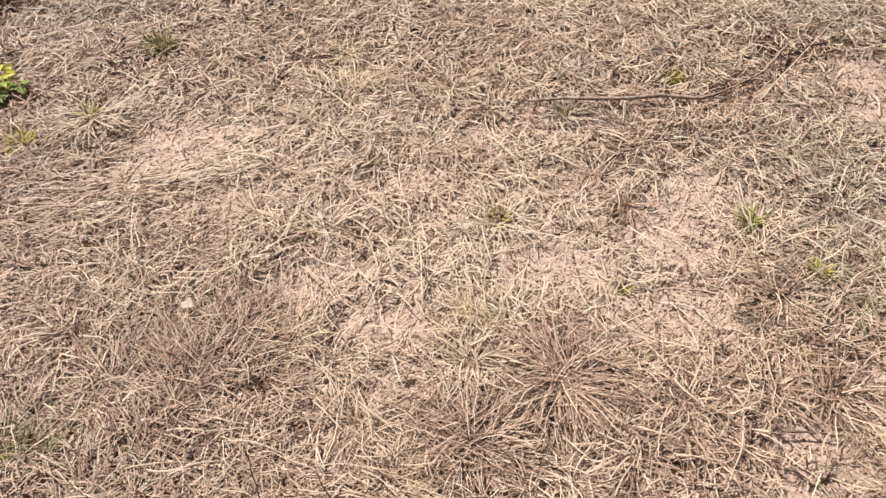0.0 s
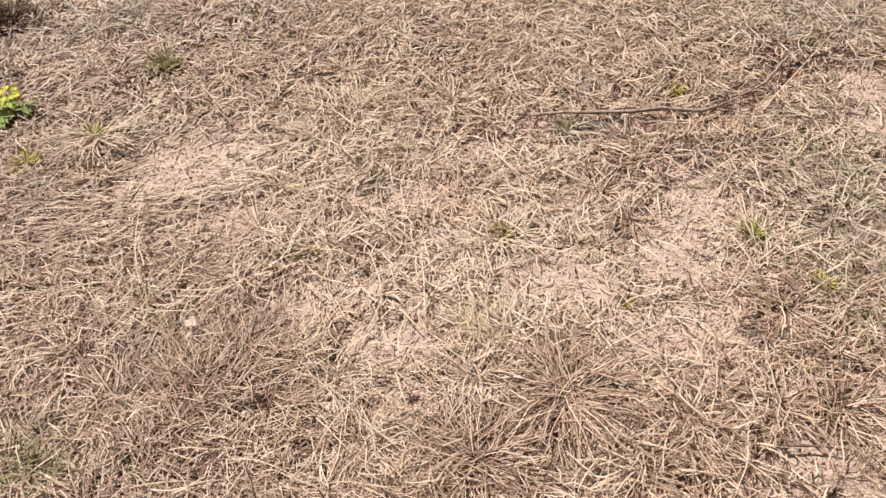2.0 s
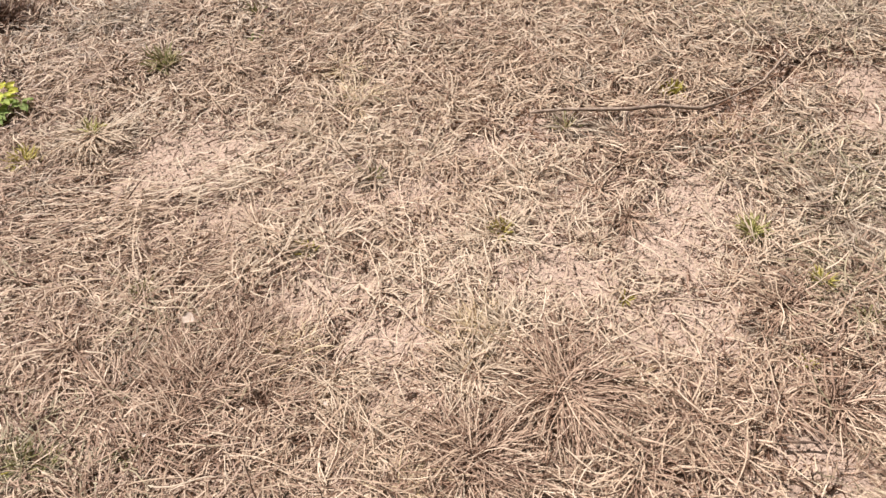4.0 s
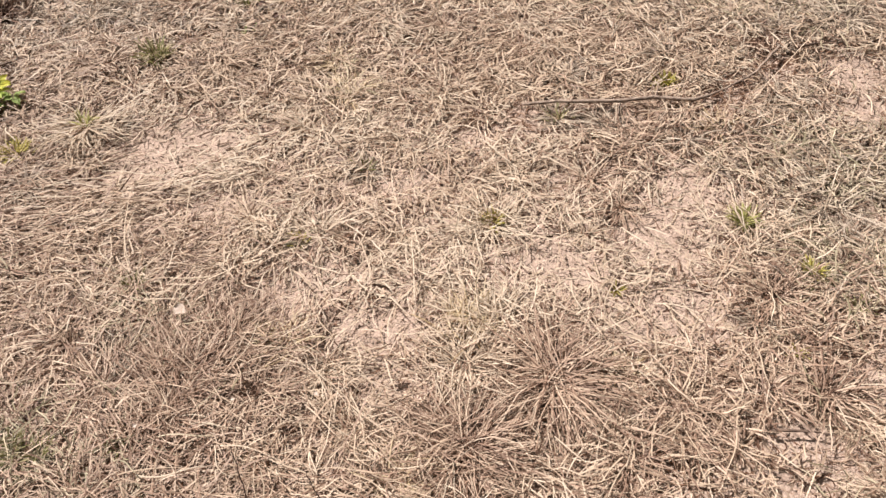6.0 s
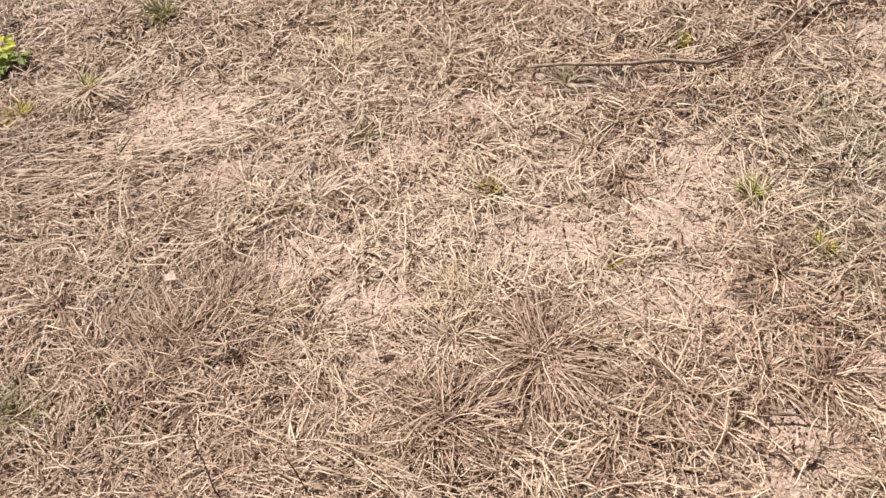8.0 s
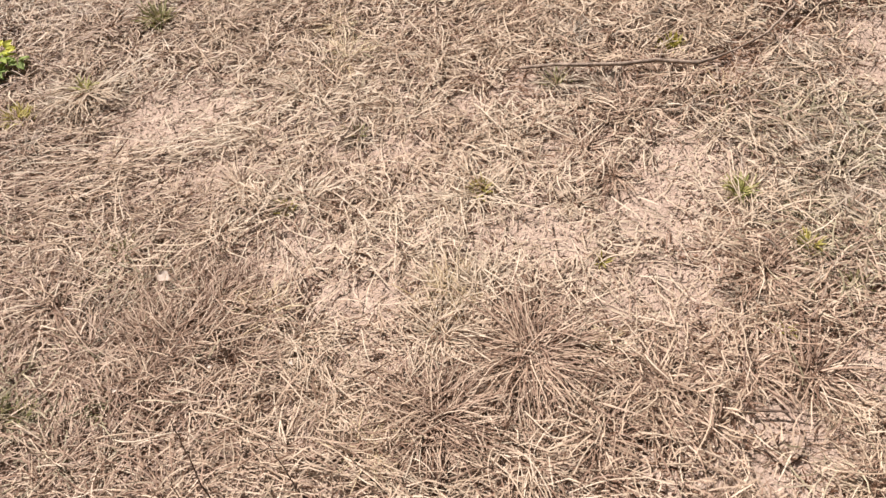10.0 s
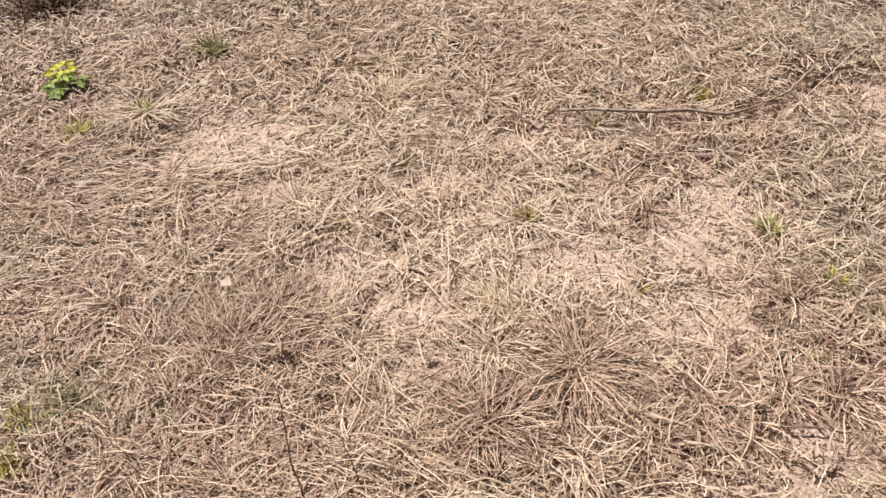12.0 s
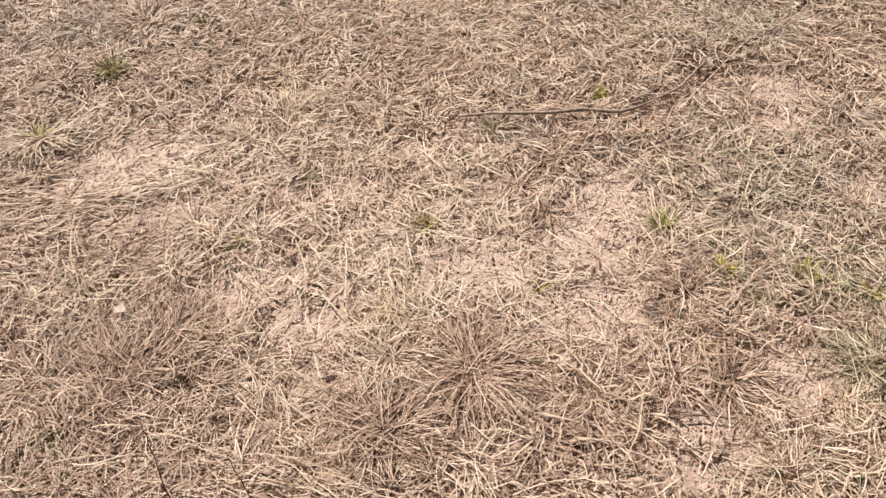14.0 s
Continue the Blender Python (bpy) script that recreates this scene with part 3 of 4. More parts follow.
tussock(-0.085, 1.849, 0.077, 45, "straw", 0, 360, 0)
tussock(0.854, 1.760, 0.082, 24, "yellow", 90, 180, 1)
tussock(-1.184, 1.792, 0.107, 70, "grey", 0, 360, 0)
tussock(-1.059, 1.539, 0.101, 60, "brown", 0, 360, 0)
tussock(-0.854, 2.770, 0.195, 100, "brown", 90, 200, 1)
tussock(-1.076, 2.791, 0.163, 80, "grey", 0, 360, 0)
tussock(-1.789, 2.842, 0.108, 70, "olive", 0, 360, 1)
tussock(1.329, 2.358, 0.119, 80, "grey", 0, 360, 0)
tussock(1.506, 2.324, 0.126, 90, "grey", 0, 360, 0)
tussock(0.294, 2.592, 0.114, 60, "straw", 90, 200, 0)
tussock(1.031, 2.452, 0.105, 60, "straw", 90, 200, 0)
tussock(0.280, 1.120, 0.094, 80, "brown", 0, 360, 0)
tussock(0.510, 1.023, 0.064, 36, "straw", 0, 360, 0)
tussock(0.509, 0.802, 0.096, 70, "brown", 0, 360, 0)
tussock(0.342, 0.831, 0.081, 70, "straw", 0, 360, 0)
tussock(0.865, 0.817, 0.083, 80, "straw", 250, 200, 0)
tussock(-0.661, 0.785, 0.094, 34, "pale", 0, 360, 0)
tussock(-1.025, 0.893, 0.069, 36, "pale", 90, 200, 1)
tussock(-0.903, 0.900, 0.078, 50, "olive", 0, 360, 0)
tussock(-0.253, 1.076, 0.126, 40, "pale", 300, 200, 0)
tussock(-0.199, 0.911, 0.124, 70, "straw", 0, 360, 0)
tussock(1.146, 1.160, 0.098, 80, "olive", 0, 360, 0)
tussock(1.242, 1.100, 0.082, 70, "olive", 0, 360, 0)
tussock(0.910, 1.201, 0.064, 46, "olive", 0, 360, 0)
tussock(1.342, 1.405, 0.092, 60, "straw", 0, 360, 0)
tussock(1.304, 1.531, 0.092, 60, "grey", 0, 360, 0)
tussock(1.491, 1.803, 0.117, 80, "grey", 0, 360, 0)
tussock(1.400, 2.260, 0.133, 90, "grey", 0, 360, 0)
tussock(1.584, 2.226, 0.131, 80, "brown", 0, 360, 0)
tussock(-0.362, 1.135, 0.096, 60, "yellow", 80, 200, 1)
tussock(-0.517, 1.420, 0.092, 50, "straw", 0, 360, 0)
tussock(-0.138, 0.879, 0.097, 70, "straw", 180, 200, 0)
tussock(0.099, 2.456, 0.121, 60, "brown", 0, 360, 0)
tussock(0.594, 1.761, 0.088, 55, "brown", 0, 360, 0)
tussock(0.883, 2.081, 0.104, 50, "straw", 0, 360, 0)
tussock(-0.820, 0.988, 0.099, 90, "brown", 60, 240, 0)
tussock(-0.388, 0.838, 0.097, 60, "straw", 0, 360, 0)
tussock(0.138, 0.788, 0.080, 80, "straw", 270, 180, 0)
tussock(-1.345, 1.419, 0.088, 90, "olive", 0, 360, 0)
tussock(-1.281, 1.311, 0.102, 80, "grey", 0, 360, 0)
tussock(-0.982, 0.917, 0.106, 90, "olive", 0, 360, 0)
tussock(-1.107, 1.031, 0.090, 70, "grey", 0, 360, 0)
tussock(-0.756, 1.166, 0.083, 70, "grey", 60, 300, 0)
tussock(0.528, 1.836, 0.091, 60, "grey", 0, 360, 0)
tussock(0.702, 1.863, 0.099, 55, "brown", 0, 360, 0)
tussock(0.269, 1.660, 0.095, 40, "straw", 0, 360, 0)
tussock(0.450, 1.611, 0.092, 50, "brown", 0, 360, 0)
tussock(-0.490, 1.582, 0.113, 45, "straw", 0, 360, 0)
tussock(-1.076, 2.413, 0.127, 50, "brown", 0, 360, 0)
tussock(-0.652, 2.375, 0.134, 45, "brown", 0, 360, 0)
tussock(-0.419, 2.422, 0.123, 45, "brown", 0, 360, 0)
tussock(0.348, 2.237, 0.113, 50, "brown", 0, 360, 0)
tussock(0.651, 2.251, 0.102, 50, "brown", 0, 360, 0)
tussock(0.055, 0.775, 0.085, 170, "dark", 270, 220, 0)
tussock(0.02, 0.80, 0.10, 120, "brown", 230, 200, 0)
tussock(-0.66, 1.10, 0.115, 150, "brown", 70, 160, 2)
tussock(-0.62, 0.97, 0.11, 150, "brown", 60, 200, 2)
# living tufts
green_tuft(0.169, 1.473, 0.037, 26, "yellow_green")
green_tuft(0.802, 1.390, 0.042, 64, "bright_green")
green_tuft(0.761, 1.995, 0.040, 36, "yellow_green")
green_tuft(-1.075, 2.075, 0.048, 26, "bright_green")
green_tuft(-1.263, 1.961, 0.057, 34, "yellow_green")
green_tuft(-0.905, 2.425, 0.080, 46, "green")
green_tuft(-0.763, 1.369, 0.040, 20, "green")
green_tuft(0.906, 1.208, 0.036, 26, "yellow_green")
green_tuft(1.100, 1.165, 0.040, 32, "yellow_green")
green_tuft(1.226, 1.08, 0.040, 12, "yellow_green")
green_tuft(-0.62, 2.71, 0.045, 10, "green")
green_tuft(-0.935, 0.918, 0.050, 26, "green")
green_tuft(-0.709, 0.919, 0.023, 5, "green")
green_tuft(0.438, 1.215, 0.024, 5, "yellow_green")
green_tuft(-0.340, 1.467, 0.031, 6, "yellow_green")
green_tuft(-0.174, 1.746, 0.037, 8, "green")
green_tuft(0.407, 1.866, 0.060, 8, "green")
green_tuft(-1.002, 0.762, 0.048, 30, "yellow_green")
green_tuft(-0.703, 0.908, 0.022, 5, "green")
green_tuft(-1.020, 0.866, 0.050, 24, "yellow_green")
green_tuft(1.141, 1.130, 0.040, 12, "green")
green_tuft(1.142, 0.868, 0.039, 22, "green")
green_tuft(0.790, 0.983, 0.024, 6, "yellow_green")
green_tuft(0.901, 1.182, 0.033, 8, "green")
green_tuft(-0.877, 0.904, 0.043, 14, "green")
green_tuft(0.968, 1.088, 0.032, 8, "green")
# loose straws, from the far side on
for ends in (
    (-0.963, 2.790, -0.827, 2.707),
    (-1.195, 2.672, -1.070, 2.680),
    (-1.405, 2.521, -1.268, 2.549),
    (-1.321, 2.587, -1.216, 2.454),
    (-0.381, 2.494, -0.275, 2.468),
    (-0.099, 2.473, 0.015, 2.338),
    (0.594, 2.347, 0.711, 2.354),
    (-1.373, 2.331, -1.255, 2.328),
    (1.104, 2.325, 1.205, 2.320),
    (-0.694, 2.388, -0.662, 2.253),
    (0.832, 2.375, 0.870, 2.262),
    (-0.232, 2.319, -0.077, 2.299),
    (0.404, 2.360, 0.410, 2.202),
    (-0.705, 2.322, -0.651, 2.203),
    (0.876, 2.216, 0.924, 2.178),
    (0.864, 2.179, 1.112, 2.208),
    (-1.124, 2.281, -1.056, 2.106),
    (-0.358, 2.231, -0.338, 2.108),
    (-0.027, 2.236, 0.043, 2.103),
    (-0.747, 2.251, -0.648, 2.081),
    (-0.249, 2.259, -0.062, 2.063),
    (-0.224, 2.148, -0.170, 2.124),
    (0.078, 2.187, 0.081, 2.045),
    (-0.005, 2.150, 0.068, 2.077),
):
    straw(*ends)
# loose straws, nearer
for ends in (
    (0.642, 2.092, 0.744, 2.134),
    (-0.259, 2.170, -0.224, 2.041),
    (0.532, 2.124, 0.611, 2.081),
    (-0.706, 2.197, -0.598, 2.007),
    (0.132, 2.078, 0.270, 2.114),
    (-0.183, 2.118, -0.158, 2.030),
    (0.973, 1.851, 1.463, 2.255),
    (-0.338, 2.108, -0.346, 1.996),
    (1.321, 2.059, 1.380, 2.043),
    (0.280, 2.122, 0.284, 1.965),
    (-0.595, 2.058, -0.482, 1.937),
    (-0.224, 2.041, -0.237, 1.924),
    (0.260, 2.031, 0.293, 1.933),
    (0.081, 2.033, 0.033, 1.921),
    (-0.463, 1.998, -0.387, 1.947),
    (0.087, 2.017, 0.198, 1.915),
    (-0.441, 1.989, -0.366, 1.938),
    (0.216, 1.868, 0.275, 1.961),
    (-0.418, 1.884, -0.347, 1.916),
    (0.119, 1.921, 0.043, 1.834),
    (1.162, 1.904, 1.182, 1.848),
    (-0.989, 1.902, -0.946, 1.825),
    (-0.399, 1.834, -0.346, 1.892),
    (1.243, 1.822, 1.301, 1.902),
):
    straw(*ends)
# loose straws, nearer
for ends in (
    (-0.765, 1.887, -0.720, 1.794),
    (0.529, 1.887, 0.553, 1.794),
    (0.867, 1.782, 0.908, 1.886),
    (0.586, 1.891, 0.549, 1.770),
    (-0.294, 1.882, -0.221, 1.772),
    (1.009, 1.760, 1.145, 1.824),
    (0.145, 1.842, 0.038, 1.741),
    (-0.507, 1.837, -0.459, 1.746),
    (-0.949, 1.815, -0.721, 1.763),
    (0.816, 1.813, 0.842, 1.749),
    (0.309, 1.793, 0.365, 1.737),
    (-1.103, 1.763, -0.904, 1.764),
    (-0.458, 1.781, -0.429, 1.718),
    (1.208, 1.753, 1.267, 1.720),
    (-0.813, 1.728, -0.634, 1.732),
    (-0.855, 1.776, -0.820, 1.681),
    (0.165, 1.790, 0.249, 1.649),
    (-1.157, 1.723, -0.940, 1.708),
    (0.263, 1.728, 0.296, 1.665),
    (-1.178, 1.684, -1.045, 1.676),
    (-0.338, 1.709, -0.255, 1.646),
    (-0.996, 1.674, -0.749, 1.650),
    (-0.165, 1.704, -0.158, 1.617),
    (-0.938, 1.682, -0.875, 1.630),
):
    straw(*ends)
# loose straws, nearer
for ends in (
    (0.336, 1.685, 0.416, 1.603),
    (-1.141, 1.646, -1.013, 1.640),
    (-1.172, 1.617, -1.086, 1.650),
    (-0.666, 1.698, -0.660, 1.552),
    (0.903, 1.636, 0.957, 1.595),
    (-1.012, 1.613, -0.804, 1.603),
    (-0.490, 1.630, -0.414, 1.584),
    (-0.158, 1.617, -0.094, 1.561),
    (-1.212, 1.594, -1.110, 1.572),
    (-1.156, 1.599, -1.047, 1.561),
    (0.747, 1.650, 0.793, 1.506),
    (1.151, 1.570, 1.219, 1.581),
    (0.036, 1.590, 0.054, 1.541),
    (0.581, 1.580, 0.634, 1.550),
    (-1.055, 1.554, -0.966, 1.573),
    (-0.774, 1.395, -0.837, 1.731),
    (0.969, 1.594, 1.002, 1.521),
    (-0.778, 1.462, -0.805, 1.623),
    (-0.491, 1.511, -0.549, 1.568),
    (-0.206, 1.533, -0.114, 1.538),
    (0.757, 1.579, 0.791, 1.490),
    (0.284, 1.530, 0.344, 1.517),
    (0.194, 1.488, 0.284, 1.530),
    (0.053, 1.526, 0.138, 1.481),
):
    straw(*ends)
# loose straws, nearer
for ends in (
    (1.015, 1.533, 1.028, 1.449),
    (-0.137, 1.517, -0.073, 1.443),
    (-0.817, 1.558, -0.766, 1.393),
    (0.804, 1.524, 0.794, 1.423),
    (0.794, 1.517, 0.778, 1.421),
    (-0.716, 1.428, -0.624, 1.499),
    (0.205, 1.458, 0.336, 1.426),
    (0.425, 1.491, 0.426, 1.388),
    (-0.433, 1.475, -0.358, 1.401),
    (-0.748, 1.400, -0.651, 1.467),
    (0.381, 1.455, 0.407, 1.401),
    (-0.876, 1.494, -0.797, 1.358),
    (-0.001, 1.456, 0.049, 1.385),
    (-0.983, 1.424, -0.925, 1.413),
    (1.059, 1.387, 1.137, 1.399),
    (-0.187, 1.442, -0.153, 1.324),
    (0.400, 1.381, 0.449, 1.385),
    (-0.254, 1.363, -0.185, 1.393),
    (0.218, 1.395, 0.313, 1.360),
    (0.228, 1.402, 0.265, 1.350),
    (0.310, 1.382, 0.369, 1.357),
    (0.158, 1.420, 0.158, 1.308),
    (-0.344, 1.402, -0.251, 1.317),
    (-1.015, 1.392, -0.970, 1.323),
):
    straw(*ends)
# loose straws, nearer
for ends in (
    (0.839, 1.366, 0.900, 1.349),
    (0.392, 1.373, 0.360, 1.339),
    (-0.064, 1.392, -0.057, 1.311),
    (-0.663, 1.359, -0.526, 1.342),
    (0.608, 1.385, 0.665, 1.313),
    (-0.038, 1.379, -0.009, 1.314),
    (0.486, 1.392, 0.541, 1.297),
    (-0.048, 1.390, -0.048, 1.293),
    (-0.131, 1.381, -0.118, 1.300),
    (-0.297, 1.357, -0.211, 1.304),
    (0.155, 1.382, 0.173, 1.258),
    (-0.111, 1.329, -0.055, 1.287),
    (0.321, 1.362, 0.328, 1.253),
    (0.737, 1.370, 0.754, 1.228),
    (-0.049, 1.406, -0.041, 1.191),
    (-0.889, 1.327, -0.781, 1.264),
    (-0.977, 1.323, -0.908, 1.263),
    (-0.718, 1.298, -0.611, 1.285),
    (0.905, 1.321, 0.910, 1.257),
    (0.892, 1.309, 0.936, 1.247),
    (0.409, 1.262, 0.467, 1.290),
    (0.652, 1.287, 0.615, 1.239),
    (0.547, 1.296, 0.541, 1.222),
    (0.616, 1.269, 0.684, 1.224),
):
    straw(*ends)
# loose straws, nearer
for ends in (
    (0.763, 1.283, 0.754, 1.206),
    (-1.087, 1.226, -1.027, 1.258),
    (0.780, 1.267, 0.826, 1.207),
    (0.935, 1.254, 0.942, 1.219),
    (-0.893, 1.262, -0.888, 1.210),
    (-0.820, 1.211, -0.784, 1.246),
    (-0.724, 1.151, -0.680, 1.281),
    (-0.980, 1.214, -0.934, 1.209),
    (1.014, 1.245, 1.014, 1.178),
    (0.078, 1.262, 0.142, 1.151),
    (-0.108, 1.235, -0.060, 1.166),
    (0.177, 1.241, 0.147, 1.142),
    (0.101, 1.241, 0.107, 1.139),
    (-1.033, 1.182, -0.923, 1.189),
    (0.066, 1.228, 0.061, 1.128),
    (0.525, 1.184, 0.594, 1.170),
    (0.329, 1.223, 0.340, 1.120),
    (-0.855, 1.182, -0.791, 1.152),
    (-0.282, 1.199, -0.242, 1.122),
    (-0.210, 1.127, -0.160, 1.178),
    (-0.450, 1.105, -0.419, 1.199),
    (-0.637, 1.049, -0.600, 1.219),
    (-0.183, 1.144, -0.080, 1.113),
    (-0.521, 1.051, -0.474, 1.205),
):
    straw(*ends)
# loose straws, nearer
for ends in (
    (-0.484, 1.062, -0.431, 1.183),
    (0.838, 1.132, 0.886, 1.111),
    (0.423, 1.143, 0.450, 1.085),
    (-0.894, 1.108, -0.823, 1.119),
    (-0.080, 1.113, 0.040, 1.108),
    (-0.015, 1.108, 0.055, 1.109),
    (-0.360, 1.048, -0.171, 1.161),
    (-0.567, 1.012, -0.528, 1.194),
    (0.980, 1.130, 0.983, 1.069),
    (0.772, 1.139, 0.744, 1.049),
    (-0.690, 1.103, -0.638, 1.083),
    (-1.014, 1.088, -0.936, 1.096),
    (0.347, 1.124, 0.378, 1.040),
    (0.560, 1.071, 0.636, 1.069),
    (-0.015, 1.093, 0.029, 1.046),
    (0.785, 1.060, 0.858, 1.037),
    (-0.187, 1.092, -0.173, 1.000),
    (-0.498, 1.031, -0.329, 1.055),
    (0.190, 1.097, 0.225, 0.982),
    (0.062, 1.013, 0.167, 1.057),
    (-0.040, 1.080, -0.067, 0.986),
    (-0.213, 0.992, -0.211, 1.051),
    (0.489, 1.063, 0.471, 0.975),
    (-0.122, 1.054, -0.099, 0.963),
):
    straw(*ends)
# loose straws, nearer
for ends in (
    (-0.393, 1.023, -0.313, 0.990),
    (-0.289, 1.057, -0.199, 0.947),
    (0.399, 1.032, 0.322, 0.972),
    (-0.532, 1.022, -0.444, 0.967),
    (-0.626, 1.029, -0.599, 0.955),
    (-0.269, 1.025, -0.247, 0.951),
    (-0.817, 1.005, -0.708, 0.961),
    (-0.009, 1.000, -0.057, 0.959),
    (0.066, 1.018, 0.059, 0.921),
    (-0.015, 1.001, 0.004, 0.926),
    (0.586, 1.007, 0.559, 0.909),
    (-0.224, 1.005, -0.231, 0.908),
    (0.694, 0.999, 0.691, 0.893),
    (-0.319, 0.932, -0.429, 0.941),
    (-0.543, 0.937, -0.424, 0.911),
    (0.428, 0.961, 0.463, 0.879),
    (-0.355, 0.907, -0.300, 0.926),
    (-0.297, 0.956, -0.220, 0.867),
    (-0.200, 0.977, -0.167, 0.841),
    (0.484, 0.935, 0.524, 0.867),
    (-0.199, 0.947, -0.105, 0.852),
    (-0.569, 0.875, -0.489, 0.907),
    (0.745, 0.907, 0.799, 0.875),
    (-0.305, 0.917, -0.285, 0.837),
):
    straw(*ends)
# loose straws, nearer
for ends in (
    (0.610, 0.895, 0.627, 0.850),
    (0.732, 0.824, 0.739, 0.904),
    (-0.866, 0.872, -0.802, 0.843),
    (-0.472, 0.876, -0.324, 0.820),
    (0.355, 0.837, 0.404, 0.858),
    (0.726, 0.831, 0.763, 0.860),
    (0.325, 0.865, 0.385, 0.820),
    (-0.435, 0.884, -0.418, 0.790),
    (-0.483, 0.877, -0.418, 0.790),
    (-0.403, 0.840, -0.318, 0.821),
    (-0.679, 0.831, -0.530, 0.823),
    (-0.640, 0.827, -0.477, 0.821),
    (-0.530, 0.823, -0.448, 0.816),
    (-0.826, 0.841, -0.781, 0.794),
    (0.808, 0.842, 0.815, 0.778),
    (-0.049, 0.778, -0.002, 0.835),
    (-0.349, 0.829, -0.259, 0.775),
    (0.292, 0.829, 0.362, 0.775),
    (-0.668, 0.816, -0.652, 0.779),
    (-0.271, 0.799, -0.107, 0.783),
    (-0.107, 0.787, -0.016, 0.792),
    (0.224, 0.823, 0.280, 0.756),
    (-0.485, 0.766, -0.465, 0.783),
    (-0.793, 0.777, -0.733, 0.772),
):
    straw(*ends)
# loose straws, nearer
for ends in (
    (0.601, 0.835, 0.531, 0.701),
    (0.844, 0.797, 0.850, 0.726),
    (-0.666, 0.744, -0.650, 0.772),
    (-0.240, 0.737, -0.208, 0.761),
    (0.438, 0.764, 0.542, 0.733),
    (-0.187, 0.780, -0.104, 0.710),
    (-0.017, 0.698, 0.001, 0.755),
    (0.305, 0.687, 0.358, 0.751),
    (0.653, 0.743, 0.699, 0.691),
    (0.149, 0.732, 0.199, 0.683),
    (0.203, 0.728, 0.198, 0.661),
    (0.466, 0.698, 0.557, 0.686),
    (0.262, 0.724, 0.264, 0.657),
    (0.840, 0.715, 0.845, 0.659),
    (0.606, 0.676, 0.637, 0.676),
):
    straw(*ends)

# ---- sticks and twigs ----
stick = tagged(new("fallen_stick"), "thin weathered grey-brown fallen stick lying on dead grass", "stick")
stick.location = (0.294, 1.929, 0.0)
line = along([(0.301, 1.914), (0.402, 1.907), (0.489, 1.891), (0.591, 1.878), (0.685, 1.883), (0.8, 1.863), (0.86, 1.895), (0.914, 1.926), (0.983, 1.953), (1.029, 1.977), (1.077, 2.027), (1.14, 2.095)], (0.042, 0.046, 0.046, 0.046, 0.045, 0.040, 0.026, 0.021, 0.032, 0.040, 0.042, 0.040))
for px, py, _ in line[:21:3] + line[29::3]:
    CLEAR.append((px, py - 0.025, 0.08))
child("stem", rod_mesh("stem", line, np.interp(np.linspace(0, 1, len(line)), (0, 0.1, 0.45, 0.62, 0.8, 1), (0.0040, 0.0052, 0.0060, 0.0027, 0.0036, 0.0034)), BARK), stick)
child("side_shoot", rod_mesh("side_shoot", along([(0.594, 1.898), (0.578, 1.851), (0.555, 1.789)], 0.026, 3), np.linspace(0.0028, 0.0016, 7), BARK), stick)
child("side_shoot", rod_mesh("side_shoot", along([(0.702, 1.897), (0.709, 1.919), (0.718, 1.947)], 0.034, 3), np.linspace(0.0034, 0.0022, 7), DARK_BARK), stick)
child("side_shoot", rod_mesh("side_shoot", along([(0.802, 1.872), (0.791, 1.851), (0.778, 1.833)], 0.022, 3), np.linspace(0.0028, 0.0016, 7), DARK_BARK), stick)
twig("broken_stick", [(1.198, 2.085), (1.230, 2.091), (1.262, 2.093)], 0.0065, DARK_BARK, "short dark broken piece of stick on dead grass", 0.034)
twig("twig", [(0.662, 0.799), (0.704, 0.798), (0.747, 0.790), (0.785, 0.778)], 0.0034, DARK_BARK, "short dark brown twig lying on bare soil", 0.020)
CLEAR.extend([(0.69, 0.785, 0.05), (0.755, 0.775, 0.05)])
twig("twig", [(0.884, 1.434), (0.965, 1.429), (1.069, 1.417)], 0.0022, DARK_BARK, "thin dark twig lying across olive grass", 0.042)
twig("broken_stick", [(-1.493, 2.427), (-1.457, 2.439), (-1.421, 2.457)], 0.0060, DARK_BARK, "dark rotten piece of stick beside a weed", 0.032)
twig("twig", [(-0.504, 1.281), (-0.470, 1.300), (-0.442, 1.315)], 0.0022, DARK_BARK, "thin dark twig on bare soil", 0.014)


def standing_stem(points, thick):
    """A bare dry stem that stands up out of the grass."""
    fine = []
    for a, b in zip(points[:-1], points[1:]):
        fine += [Vector(a).lerp(Vector(b), k / 4) + Vector((rng.normal(0, 0.0010), rng.normal(0, 0.0010), 0)) for k in range(4)]
    fine.append(Vector(points[-1]))
    stem = new("standing_twig", rod_mesh("standing_twig", fine, np.linspace(thick, thick * 0.35, len(fine)), DARK_BARK, 6))
    return tagged(stem, "thin dark bare twig standing upright in dead grass", "twig", "standing twigs")


standing_stem([(-0.288, 0.556, 0.0), (-0.296, 0.570, 0.12), (-0.298, 0.580, 0.21), (-0.303, 0.593, 0.305), (-0.299, 0.606, 0.38), (-0.291, 0.613, 0.455), (-0.296, 0.622, 0.475)], 0.0019)
standing_stem([(-0.370, 0.575, 0.0), (-0.381, 0.604, 0.13), (-0.386, 0.624, 0.232), (-0.384, 0.638, 0.28)], 0.0012)
standing_stem([(-0.226, 0.688, 0.0), (-0.243, 0.712, 0.093), (-0.252, 0.728, 0.139), (-0.260, 0.736, 0.160)], 0.0015)

